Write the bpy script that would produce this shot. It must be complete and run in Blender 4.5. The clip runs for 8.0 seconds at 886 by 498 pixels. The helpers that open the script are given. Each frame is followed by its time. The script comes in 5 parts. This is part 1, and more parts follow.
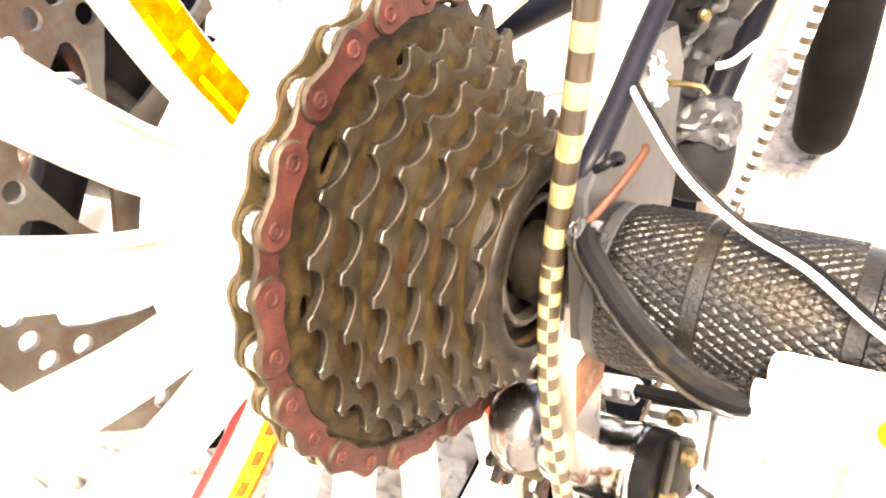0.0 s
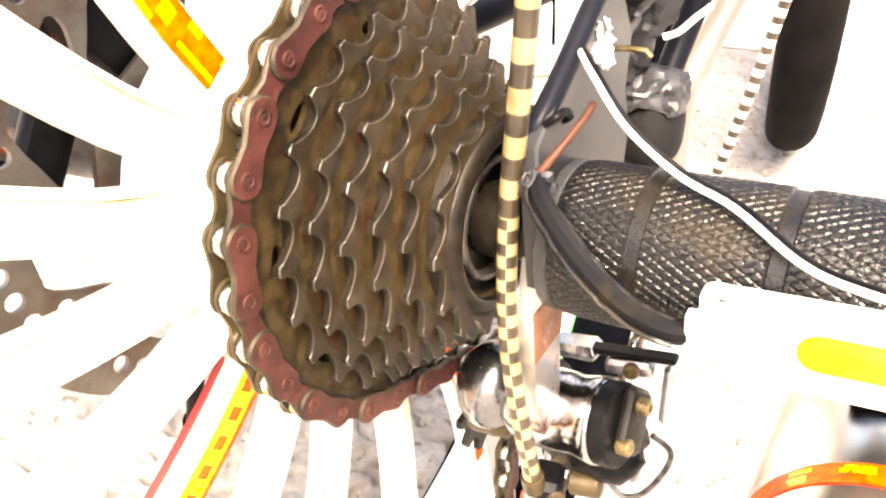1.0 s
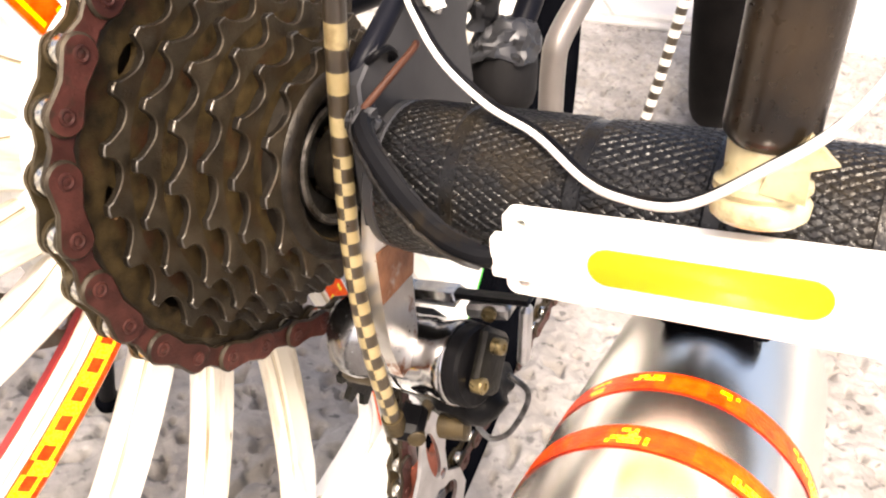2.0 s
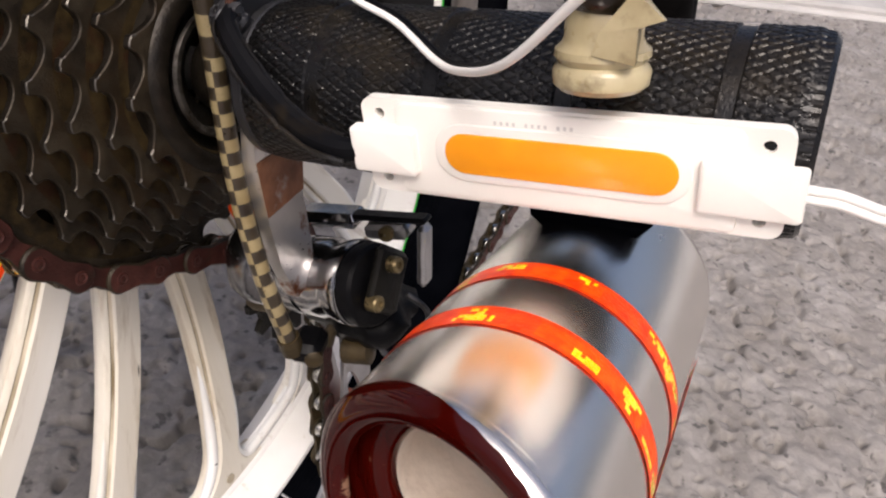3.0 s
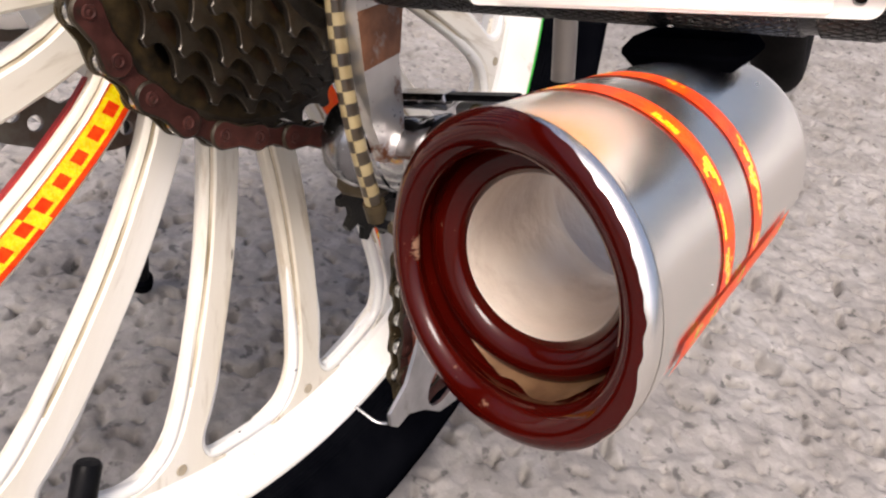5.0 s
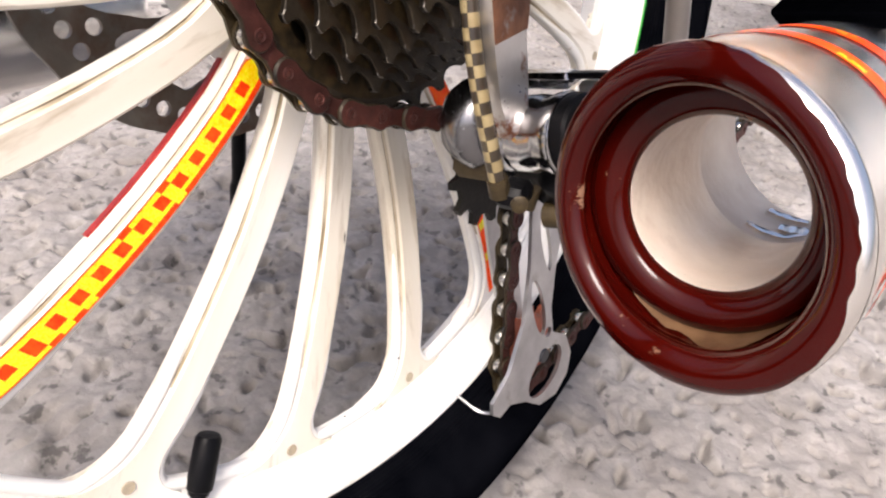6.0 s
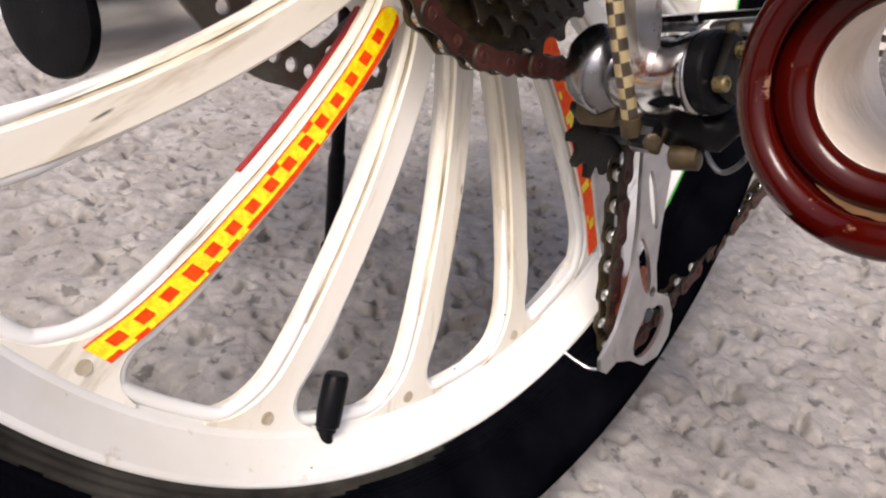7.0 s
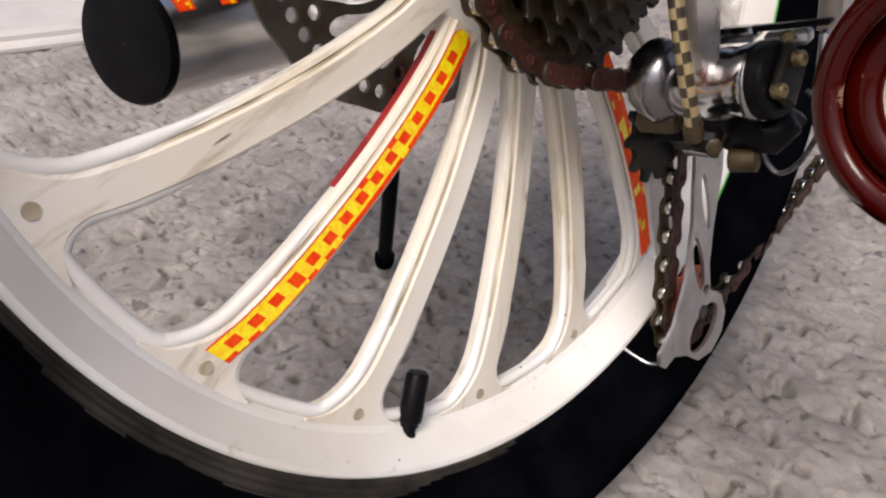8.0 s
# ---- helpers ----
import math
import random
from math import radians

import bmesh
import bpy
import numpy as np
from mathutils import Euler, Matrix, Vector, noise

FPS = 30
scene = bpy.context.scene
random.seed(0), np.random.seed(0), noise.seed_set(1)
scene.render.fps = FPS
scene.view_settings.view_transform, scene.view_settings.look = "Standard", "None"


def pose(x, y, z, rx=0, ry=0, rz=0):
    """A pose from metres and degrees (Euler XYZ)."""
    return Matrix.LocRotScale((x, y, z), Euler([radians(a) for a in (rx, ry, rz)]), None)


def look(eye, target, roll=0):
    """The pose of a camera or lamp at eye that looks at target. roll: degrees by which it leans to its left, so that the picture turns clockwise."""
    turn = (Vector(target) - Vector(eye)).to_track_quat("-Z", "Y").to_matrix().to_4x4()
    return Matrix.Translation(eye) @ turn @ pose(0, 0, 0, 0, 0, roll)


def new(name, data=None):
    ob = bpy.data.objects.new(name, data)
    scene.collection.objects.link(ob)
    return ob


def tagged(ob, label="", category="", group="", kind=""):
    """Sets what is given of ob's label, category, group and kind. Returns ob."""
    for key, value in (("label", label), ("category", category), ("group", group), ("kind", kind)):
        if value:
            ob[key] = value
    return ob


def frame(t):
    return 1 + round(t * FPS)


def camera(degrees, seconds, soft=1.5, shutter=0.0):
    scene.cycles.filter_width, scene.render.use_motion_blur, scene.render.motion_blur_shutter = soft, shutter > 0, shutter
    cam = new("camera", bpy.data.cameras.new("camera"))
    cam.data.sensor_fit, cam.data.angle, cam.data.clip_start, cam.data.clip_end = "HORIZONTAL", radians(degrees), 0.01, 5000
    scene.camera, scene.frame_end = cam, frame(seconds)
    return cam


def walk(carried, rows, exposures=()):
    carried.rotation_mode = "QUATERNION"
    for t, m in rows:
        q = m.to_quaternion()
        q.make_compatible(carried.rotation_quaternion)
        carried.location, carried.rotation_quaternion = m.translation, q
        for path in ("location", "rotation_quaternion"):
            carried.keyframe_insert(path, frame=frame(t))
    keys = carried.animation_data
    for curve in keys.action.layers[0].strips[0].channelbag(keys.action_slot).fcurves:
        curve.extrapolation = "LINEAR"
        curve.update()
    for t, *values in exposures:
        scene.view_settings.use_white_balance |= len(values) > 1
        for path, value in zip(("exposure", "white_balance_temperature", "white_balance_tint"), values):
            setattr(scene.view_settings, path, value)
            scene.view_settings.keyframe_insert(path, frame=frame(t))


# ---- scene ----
from mathutils.geometry import tessellate_polygon

# The bicycle leans on its stand; its own axes: x along the axle to the drive side, y forward, z up in the wheel's plane.
BIKE = pose(0, 0, 0.2580, -3.61, -12.65, 0)

# ---- camera ----
cam = camera(61.17, 8.0, soft=2.2)
PATH = [
    (0, (0.0941, -0.1350, 0.0797), (-0.0009, 0.0002, -0.0036), -2.64),
    (0.5, (0.0977, -0.1420, 0.0794), (0.0037, -0.0053, -0.0025), -2.70),
    (1, (0.1062, -0.1446, 0.0737), (0.0136, -0.0068, -0.0080), -2.53),
    (1.5, (0.1208, -0.1430, 0.0693), (0.0328, -0.0025, -0.0128), -2.38),
    (1.7, (0.1270, -0.1415, 0.0674), (0.0408, -0.0001, -0.0150), -2.34),
    (2.8, (0.1493, -0.1331, 0.0516), (0.0720, 0.0097, -0.0369), -1.63),
    (3, (0.1540, -0.1334, 0.0483), (0.0778, 0.0096, -0.0411), -1.71),
    (3.5, (0.1659, -0.1390, 0.0405), (0.0882, 0.0022, -0.0502), -2.38),
    (4, (0.1716, -0.1455, 0.0334), (0.0864, -0.0066, -0.0542), -2.38),
    (4.2, (0.1736, -0.1454, 0.0280), (0.0867, -0.0072, -0.0592), -2.10),
    (5.3, (0.1623, -0.1540, 0.0074), (0.0601, -0.0225, -0.0730), -1.16),
    (5.5, (0.1595, -0.1564, 0.0049), (0.0543, -0.0267, -0.0746), -1.59),
    (6, (0.1564, -0.1646, 0.0024), (0.0456, -0.0388, -0.0758), -2.63),
    (6.5, (0.1516, -0.1774, -0.0054), (0.0359, -0.0556, -0.0828), -3.56),
    (7, (0.1479, -0.1913, -0.0114), (0.0275, -0.0733, -0.0877), -4.11),
    (7.5, (0.1469, -0.2034, -0.0134), (0.0235, -0.0875, -0.0882), -5.39),
    (8, (0.1474, -0.2149, -0.0043), (0.0224, -0.1000, -0.0780), -6.49),
]
walk(cam, [(t, BIKE @ look(eye, target, roll)) for t, eye, target, roll in PATH],
     exposures=[(0.0, 3.58, 8200, 12), (0.5, 3.36, 8100, 12), (1.0, 3.26, 8000, 12), (1.7, 2.78, 7600, 12), (2.8, 0.44, 6500, 14), (4.2, 0.44, 6500, 14), (5.3, 1.1, 6600, 14), (6.4, 1.24, 6500, 14), (7.2, 0.76, 6550, 14), (8.0, 0.46, 6550, 14)])

# ---- world and sun ----
SUN_UP, SUN_TURN = radians(58), radians(158)
world = bpy.data.worlds.new("sky")
scene.world = world
world.use_nodes = True
wn = world.node_tree.nodes
sky = wn.new("ShaderNodeTexSky")
sky.sky_type, sky.sun_disc = "NISHITA", False
sky.sun_elevation, sky.sun_rotation = SUN_UP, SUN_TURN
sky.air_density, sky.dust_density, sky.ozone_density = 0.7, 7.0, 0.9
wn["Background"].inputs["Strength"].default_value = 0.12
world.node_tree.links.new(sky.outputs[0], wn["Background"].inputs["Color"])
sun_data = bpy.data.lights.new("sun", "SUN")
sun_data.energy, sun_data.angle, sun_data.color = 1.5, radians(22), (1.0, 0.96, 0.9)
sun = new("sun", sun_data)
sun_way = Vector((math.sin(SUN_TURN) * math.cos(SUN_UP), math.cos(SUN_TURN) * math.cos(SUN_UP), math.sin(SUN_UP)))
sun.matrix_world = look(sun_way * 5, (0, 0, 0))


# ---- materials ----
def pbr(name, dark, light, scale=60.0, rough=(0.4, 0.6), metal=0.0, bump=0.15, fine=400.0, coat=0.0, stain=None, stain_scale=25.0,
        stain_cut=(0.55, 0.7), pick=False, stretch=(1, 1, 1), spec=0.5, specks=None):
    """Two-tone noise colour at one size, grain at another, an optional stain."""
    m = bpy.data.materials.new(name)
    m.use_nodes = True
    nt = m.node_tree
    n, l = nt.nodes, nt.links
    b = n["Principled BSDF"]
    co = n.new("ShaderNodeTexCoord")
    mp = n.new("ShaderNodeMapping")
    mp.inputs["Scale"].default_value = stretch
    l.new(co.outputs["Object"], mp.inputs[0])
    info = n.new("ShaderNodeObjectInfo")
    far = n.new("ShaderNodeMath")
    far.operation = "MULTIPLY"
    far.inputs[1].default_value = 7.0
    l.new(info.outputs["Random"], far.inputs[0])
    l.new(far.outputs[0], mp.inputs["Location"])
    big = n.new("ShaderNodeTexNoise")
    big.inputs["Scale"].default_value, big.inputs["Detail"].default_value = scale, 6
    l.new(mp.outputs[0], big.inputs["Vector"])
    small = n.new("ShaderNodeTexNoise")
    small.inputs["Scale"].default_value, small.inputs["Detail"].default_value = fine, 4
    l.new(mp.outputs[0], small.inputs["Vector"])
    mix = n.new("ShaderNodeMix")
    mix.data_type = "RGBA"
    mix.inputs["A"].default_value, mix.inputs["B"].default_value = (*dark, 1), (*light, 1)
    ramp = n.new("ShaderNodeMapRange")
    ramp.inputs["From Min"].default_value, ramp.inputs["From Max"].default_value = 0.32, 0.68
    l.new(big.outputs["Fac"], ramp.inputs["Value"])
    l.new(ramp.outputs[0], mix.inputs["Factor"])
    colour = mix.outputs["Result"]
    if stain:
        sp = n.new("ShaderNodeTexNoise")
        sp.inputs["Scale"].default_value, sp.inputs["Detail"].default_value, sp.inputs["Roughness"].default_value = stain_scale, 8, 0.65
        l.new(mp.outputs[0], sp.inputs["Vector"])
        sr = n.new("ShaderNodeMapRange")
        sr.inputs["From Min"].default_value, sr.inputs["From Max"].default_value = stain_cut
        l.new(sp.outputs["Fac"], sr.inputs["Value"])
        sm = n.new("ShaderNodeMix")
        sm.data_type = "RGBA"
        sm.inputs["B"].default_value = (*stain, 1)
        l.new(colour, sm.inputs["A"])
        l.new(sr.outputs[0], sm.inputs["Factor"])
        colour = sm.outputs["Result"]
    if specks:
        sp = n.new("ShaderNodeTexNoise")
        sp.inputs["Scale"].default_value, sp.inputs["Detail"].default_value = 210, 2
        l.new(mp.outputs[0], sp.inputs["Vector"])
        sr = n.new("ShaderNodeMapRange")
        sr.inputs["From Min"].default_value, sr.inputs["From Max"].default_value = 0.74, 0.77
        l.new(sp.outputs["Fac"], sr.inputs["Value"])
        sm = n.new("ShaderNodeMix")
        sm.data_type = "RGBA"
        sm.inputs["B"].default_value = (*specks, 1)
        l.new(colour, sm.inputs["A"])
        l.new(sr.outputs[0], sm.inputs["Factor"])
        colour = sm.outputs["Result"]
    if pick:
        hue = n.new("ShaderNodeHueSaturation")
        pr = n.new("ShaderNodeMapRange")
        pr.inputs["To Min"].default_value, pr.inputs["To Max"].default_value = 0.75, 1.25
        l.new(info.outputs["Random"], pr.inputs["Value"])
        l.new(pr.outputs[0], hue.inputs["Value"])
        l.new(colour, hue.inputs["Color"])
        colour = hue.outputs["Color"]
    l.new(colour, b.inputs["Base Color"])
    rr = n.new("ShaderNodeMapRange")
    rr.inputs["To Min"].default_value, rr.inputs["To Max"].default_value = rough
    l.new(small.outputs["Fac"], rr.inputs["Value"])
    l.new(rr.outputs[0], b.inputs["Roughness"])
    b.inputs["Metallic"].default_value = metal
    b.inputs["Specular IOR Level"].default_value = spec
    b.inputs["Coat Weight"].default_value = coat
    b.inputs["Coat Roughness"].default_value = 0.08
    if bump:
        bp = n.new("ShaderNodeBump")
        bp.inputs["Strength"].default_value, bp.inputs["Distance"].default_value = bump, 0.0006
        l.new(small.outputs["Fac"], bp.inputs["Height"])
        l.new(bp.outputs[0], b.inputs["Normal"])
    return m


WHITE_PAINT = pbr("white_enamel", (0.66, 0.64, 0.58), (0.77, 0.77, 0.75), 22, (0.28, 0.5), 0, 0.12, 420, 0.15, (0.36, 0.29, 0.19), 95, (0.63, 0.78), specks=(0.04, 0.035, 0.03))
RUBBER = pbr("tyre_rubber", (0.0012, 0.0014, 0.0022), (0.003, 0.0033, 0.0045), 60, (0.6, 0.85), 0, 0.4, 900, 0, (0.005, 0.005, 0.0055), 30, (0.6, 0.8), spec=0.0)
BLACK_PLASTIC = pbr("black_plastic", (0.002, 0.002, 0.0025), (0.005, 0.005, 0.006), 90, (0.25, 0.5), 0, 0.2, 700, spec=0.08)
COG_STEEL = pbr("grimy_sprocket_steel", (0.0115, 0.0086, 0.0052), (0.043, 0.0335, 0.0215), 190, (0.3, 0.55), 0.35, 0.35, 2200, 0, (0.024, 0.0145, 0.0064), 150, (0.48, 0.66), True, spec=0.3)
COG_WALL = pbr("oily_sprocket_edge", (0.008, 0.0065, 0.0048), (0.022, 0.0175, 0.0125), 240, (0.25, 0.45), 0.5, 0.3, 1500, spec=0.3)
COG_RUST = pbr("golden_brown_sprocket_grime", (0.0110, 0.0072, 0.0030), (0.052, 0.0345, 0.0130), 300, (0.4, 0.7), 0.2, 0.4, 2400, 0, (0.031, 0.0115, 0.005), 110, (0.53, 0.66), True, spec=0.2)
BRONZE = pbr("greasy_bronze_steel", (0.0224, 0.016, 0.0072), (0.064, 0.0448, 0.0192), 150, (0.34, 0.55), 0.4, 0.4, 800)
CHAIN_RED = pbr("red_brown_chain_plate", (0.026, 0.0075, 0.0058), (0.060, 0.0195, 0.0150), 260, (0.32, 0.55), 0.1, 0.3, 1500, 0, (0.020, 0.012, 0.008), 210, (0.56, 0.7), True, spec=0.22)
ROLLER = pbr("bright_roller_steel", (0.34, 0.33, 0.31), (0.56, 0.55, 0.52), 120, (0.18, 0.32), 1.0, 0.1, 700)
CHROME = pbr("worn_chrome", (0.34, 0.34, 0.35), (0.52, 0.52, 0.53), 60, (0.08, 0.24), 1.0, 0.08, 400, 0, (0.12, 0.11, 0.09), 60, (0.58, 0.8))
DULL_CHROME = pbr("dull_chrome", (0.17, 0.17, 0.18), (0.30, 0.30, 0.31), 60, (0.18, 0.32), 1.0, 0.05, 400, 0, (0.07, 0.06, 0.05), 60, (0.56, 0.78))
ALU = pbr("dull_aluminium", (0.42, 0.42, 0.43), (0.62, 0.62, 0.63), 70, (0.28, 0.45), 1.0, 0.15, 700, 0, (0.2, 0.18, 0.15), 55, (0.6, 0.8))
STAINLESS = pbr("polished_stainless_steel", (0.88, 0.84, 0.78), (0.96, 0.93, 0.88), 14, (0.2, 0.3), 1.0, 0.004, 300, 0, (0.72, 0.67, 0.60), 22, (0.6, 0.85), False, (1, 0.25, 1))
INNER_STEEL = pbr("scuffed_inner_steel", (0.68, 0.57, 0.47), (0.86, 0.77, 0.67), 60, (0.26, 0.46), 0.35, 0.55, 420, 0, (0.50, 0.38, 0.29), 45, (0.56, 0.78))
ROTOR_STEEL = pbr("brake_rotor_steel", (0.12, 0.1104, 0.0976), (0.2, 0.184, 0.164), 50, (0.28, 0.5), 0.9, 0.2, 900, 0, (0.09, 0.036, 0.018), 26, (0.46, 0.68))
RED_GLOSS = pbr("dark_red_gloss_paint", (0.022, 0.0009, 0.0005), (0.042, 0.0018, 0.0008), 40, (0.04, 0.09), 0, 0.06, 260, 0.0, (0.20, 0.11, 0.07), 160, (0.66, 0.71), spec=0.24)
CREAM = pbr("cream_check_tape", (0.216, 0.164, 0.076), (0.32, 0.26, 0.14), 120, (0.22, 0.4), 0.1, 0.1, 700, 0.3, (0.112, 0.072, 0.028), 90, (0.58, 0.75))
CHECK_DARK = pbr("dark_check_tape", (0.0144, 0.0104, 0.0072), (0.04, 0.0288, 0.016), 120, (0.22, 0.4), 0, 0.1, 700, 0.3)
TAPE_RED = pbr("red_reflective_tape", (0.80, 0.028, 0.0012), (0.96, 0.085, 0.004), 420, (0.25, 0.4), 0, 0.35, 1500, 0.05, spec=0.2)
TAPE_YELLOW = pbr("yellow_reflective_tape", (1.0, 0.60, 0.0), (1.0, 0.90, 0.01), 420, (0.2, 0.35), 0, 0.35, 1500, 0.4)
GREEN = pbr("green_pinstripe_tape", (0.02, 0.45, 0.03), (0.04, 0.6, 0.05), 80, (0.3, 0.4), 0, 0.05, 500)
RED_TAPE = pbr("dull_red_edge_tape", (0.22, 0.012, 0.01), (0.34, 0.025, 0.02), 80, (0.35, 0.5), 0, 0.05, 500)
LED_WHITE = pbr("white_moulded_plastic", (0.78, 0.76, 0.70), (0.84, 0.82, 0.77), 50, (0.35, 0.5), 0, 0.06, 600)
LED_AMBER = pbr("amber_phosphor_gel", (0.86, 0.29, 0.0), (0.93, 0.36, 0.003), 70, (0.34, 0.46), 0, 0.05, 500, 0.12)
PEG_BLACK = pbr("black_anodised_metal", (0.0028, 0.0028, 0.0031), (0.0078, 0.0076, 0.0080), 45, (0.22, 0.36), 0.35, 0.25, 1400, 0, (0.0208, 0.0152, 0.008), 60, (0.48, 0.7), spec=0.5)
WIRE_WHITE = pbr("white_wire_insulation", (0.74, 0.72, 0.68), (0.82, 0.8, 0.76), 60, (0.4, 0.55), 0, 0.05, 500)
WIRE_RED = pbr("faded_red_wire_insulation", (0.040, 0.0150, 0.0088), (0.060, 0.0245, 0.0150), 120, (0.4, 0.6), 0, 0.1, 500, spec=0.15)
SLEEVE = pbr("black_heat_shrink", (0.0016, 0.0018, 0.0026), (0.0055, 0.0056, 0.0066), 50, (0.28, 0.42), 0, 0.35, 260, 0, (0.0125, 0.0098, 0.007), 90, (0.57, 0.68), spec=0.07)
BRASS = pbr("aged_brass_plating", (0.10, 0.075, 0.035), (0.22, 0.17, 0.085), 70, (0.2, 0.4), 0.7, 0.15, 500)
AMBER_NYLON = pbr("yellowed_nylon", (0.26, 0.20, 0.095), (0.50, 0.43, 0.26), 70, (0.2, 0.4), 0, 0.15, 400, 0.3, (0.10, 0.065, 0.03), 80, (0.56, 0.72))
FRAME_BLUE = pbr("dark_frame_paint", (0.003, 0.0033, 0.0058), (0.007, 0.0076, 0.0115), 30, (0.25, 0.45), 0.05, 0.08, 400, 0.0, spec=0.06)
FRAME_GREY = pbr("grey_frame_metal", (0.024, 0.024, 0.0264), (0.04, 0.0408, 0.0448), 30, (0.24, 0.42), 0.4, 0.06, 300, 0, (0.030, 0.026, 0.022), 60, (0.56, 0.75), spec=0.3)
FRAME_SAND = pbr("sand_grey_frame_tube", (0.10, 0.088, 0.080), (0.165, 0.148, 0.136), 25, (0.25, 0.4), 0.3, 0.08, 400, 0.2)
HANGER = pbr("bare_steel_with_rust", (0.45, 0.43, 0.41), (0.6, 0.58, 0.56), 70, (0.22, 0.4), 0.9, 0.2, 600, 0, (0.20, 0.07, 0.03), 45, (0.56, 0.62))
RUST = pbr("rust_patch", (0.10, 0.036, 0.014), (0.22, 0.095, 0.045), 160, (0.5, 0.75), 0.1, 0.4, 800, 0, (0.22, 0.20, 0.19), 70, (0.58, 0.66))
CONCRETE = pbr("pale_concrete_slab", (0.40, 0.39, 0.38), (0.50, 0.49, 0.47), 9, (0.75, 0.9), 0, 0.4, 120, 0, (0.30, 0.29, 0.28), 3, (0.5, 0.75))
ORANGE_PULLEY = pbr("faded_orange_nylon", (0.30, 0.07, 0.035), (0.42, 0.11, 0.055), 90, (0.4, 0.6), 0, 0.2, 700, 0, (0.05, 0.03, 0.02), 90, (0.5, 0.7))
WORN_STEEL = pbr("worn_tooth_steel", (0.048, 0.0432, 0.0376), (0.136, 0.124, 0.108), 260, (0.26, 0.46), 0.7, 0.4, 1200, 0, (0.02, 0.0144, 0.0088), 160, (0.50, 0.64))
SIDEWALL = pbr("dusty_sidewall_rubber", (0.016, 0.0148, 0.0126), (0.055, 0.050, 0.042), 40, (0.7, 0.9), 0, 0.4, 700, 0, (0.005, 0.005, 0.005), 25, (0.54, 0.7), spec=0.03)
DUSTY_RUBBER = pbr("dusty_tyre_rubber", (0.0022, 0.0019, 0.0019), (0.006, 0.0052, 0.005), 30, (0.65, 0.9), 0, 0.4, 500, spec=0.05)
GRIME = pbr("brown_groove_grime", (0.20, 0.155, 0.085), (0.62, 0.55, 0.42), 38, (0.7, 0.9), 0, 0.3, 600)
PULLEY = pbr("black_greasy_nylon", (0.004, 0.004, 0.004), (0.012, 0.011, 0.009), 90, (0.3, 0.5), 0, 0.3, 700, spec=0.15)
BOOT = pbr("matt_black_rubber", (0.0035, 0.0032, 0.0035), (0.006, 0.0055, 0.006), 60, (0.6, 0.8), 0, 0.2, 600, spec=0.2)
SPOKE_PAINT = pbr("grimy_white_enamel", (0.64, 0.585, 0.47), (0.79, 0.77, 0.71), 30, (0.28, 0.5), 0, 0.12, 420, 0.15, (0.30, 0.22, 0.12), 130, (0.53, 0.77), False, (1, 0.14, 1), specks=(0.03, 0.025, 0.02))
NEAR_BLACK = pbr("near_black", (0.0024, 0.00208, 0.0016), (0.0064, 0.0052, 0.0036), 120, (0.3, 0.5), 0, 0.3, 700, spec=0.2)
FOIL = pbr("dull_crumpled_foil", (0.07, 0.07, 0.072), (0.17, 0.17, 0.175), 120, (0.3, 0.5), 0.8, 0.3, 500, 0, (0.02, 0.02, 0.022), 90, (0.5, 0.65))
PLUG_TAN = pbr("tan_plug", (0.30, 0.25, 0.17), (0.42, 0.36, 0.26), 90, (0.5, 0.7), 0, 0.2, 600)
WHITE_WRAP = pbr("white_check_wrap", (0.5, 0.47, 0.42), (0.66, 0.63, 0.58), 90, (0.3, 0.5), 0, 0.1, 500)
STEM = pbr("dark_brown_moulded_plastic", (0.0048, 0.0032, 0.0024), (0.024, 0.0152, 0.008), 90, (0.2, 0.4), 0, 0.2, 600, 0.2, spec=0.3)
TAPE_ORANGE = pbr("orange_reflective_tape", (1.0, 0.055, 0.002), (1.0, 0.13, 0.006), 420, (0.3, 0.45), 0, 0.35, 1500, 0.0, spec=0.12)
PRINT = pbr("grey_print", (0.58, 0.57, 0.54), (0.64, 0.62, 0.59), 90, (0.5, 0.6), 0, 0.0, 700)


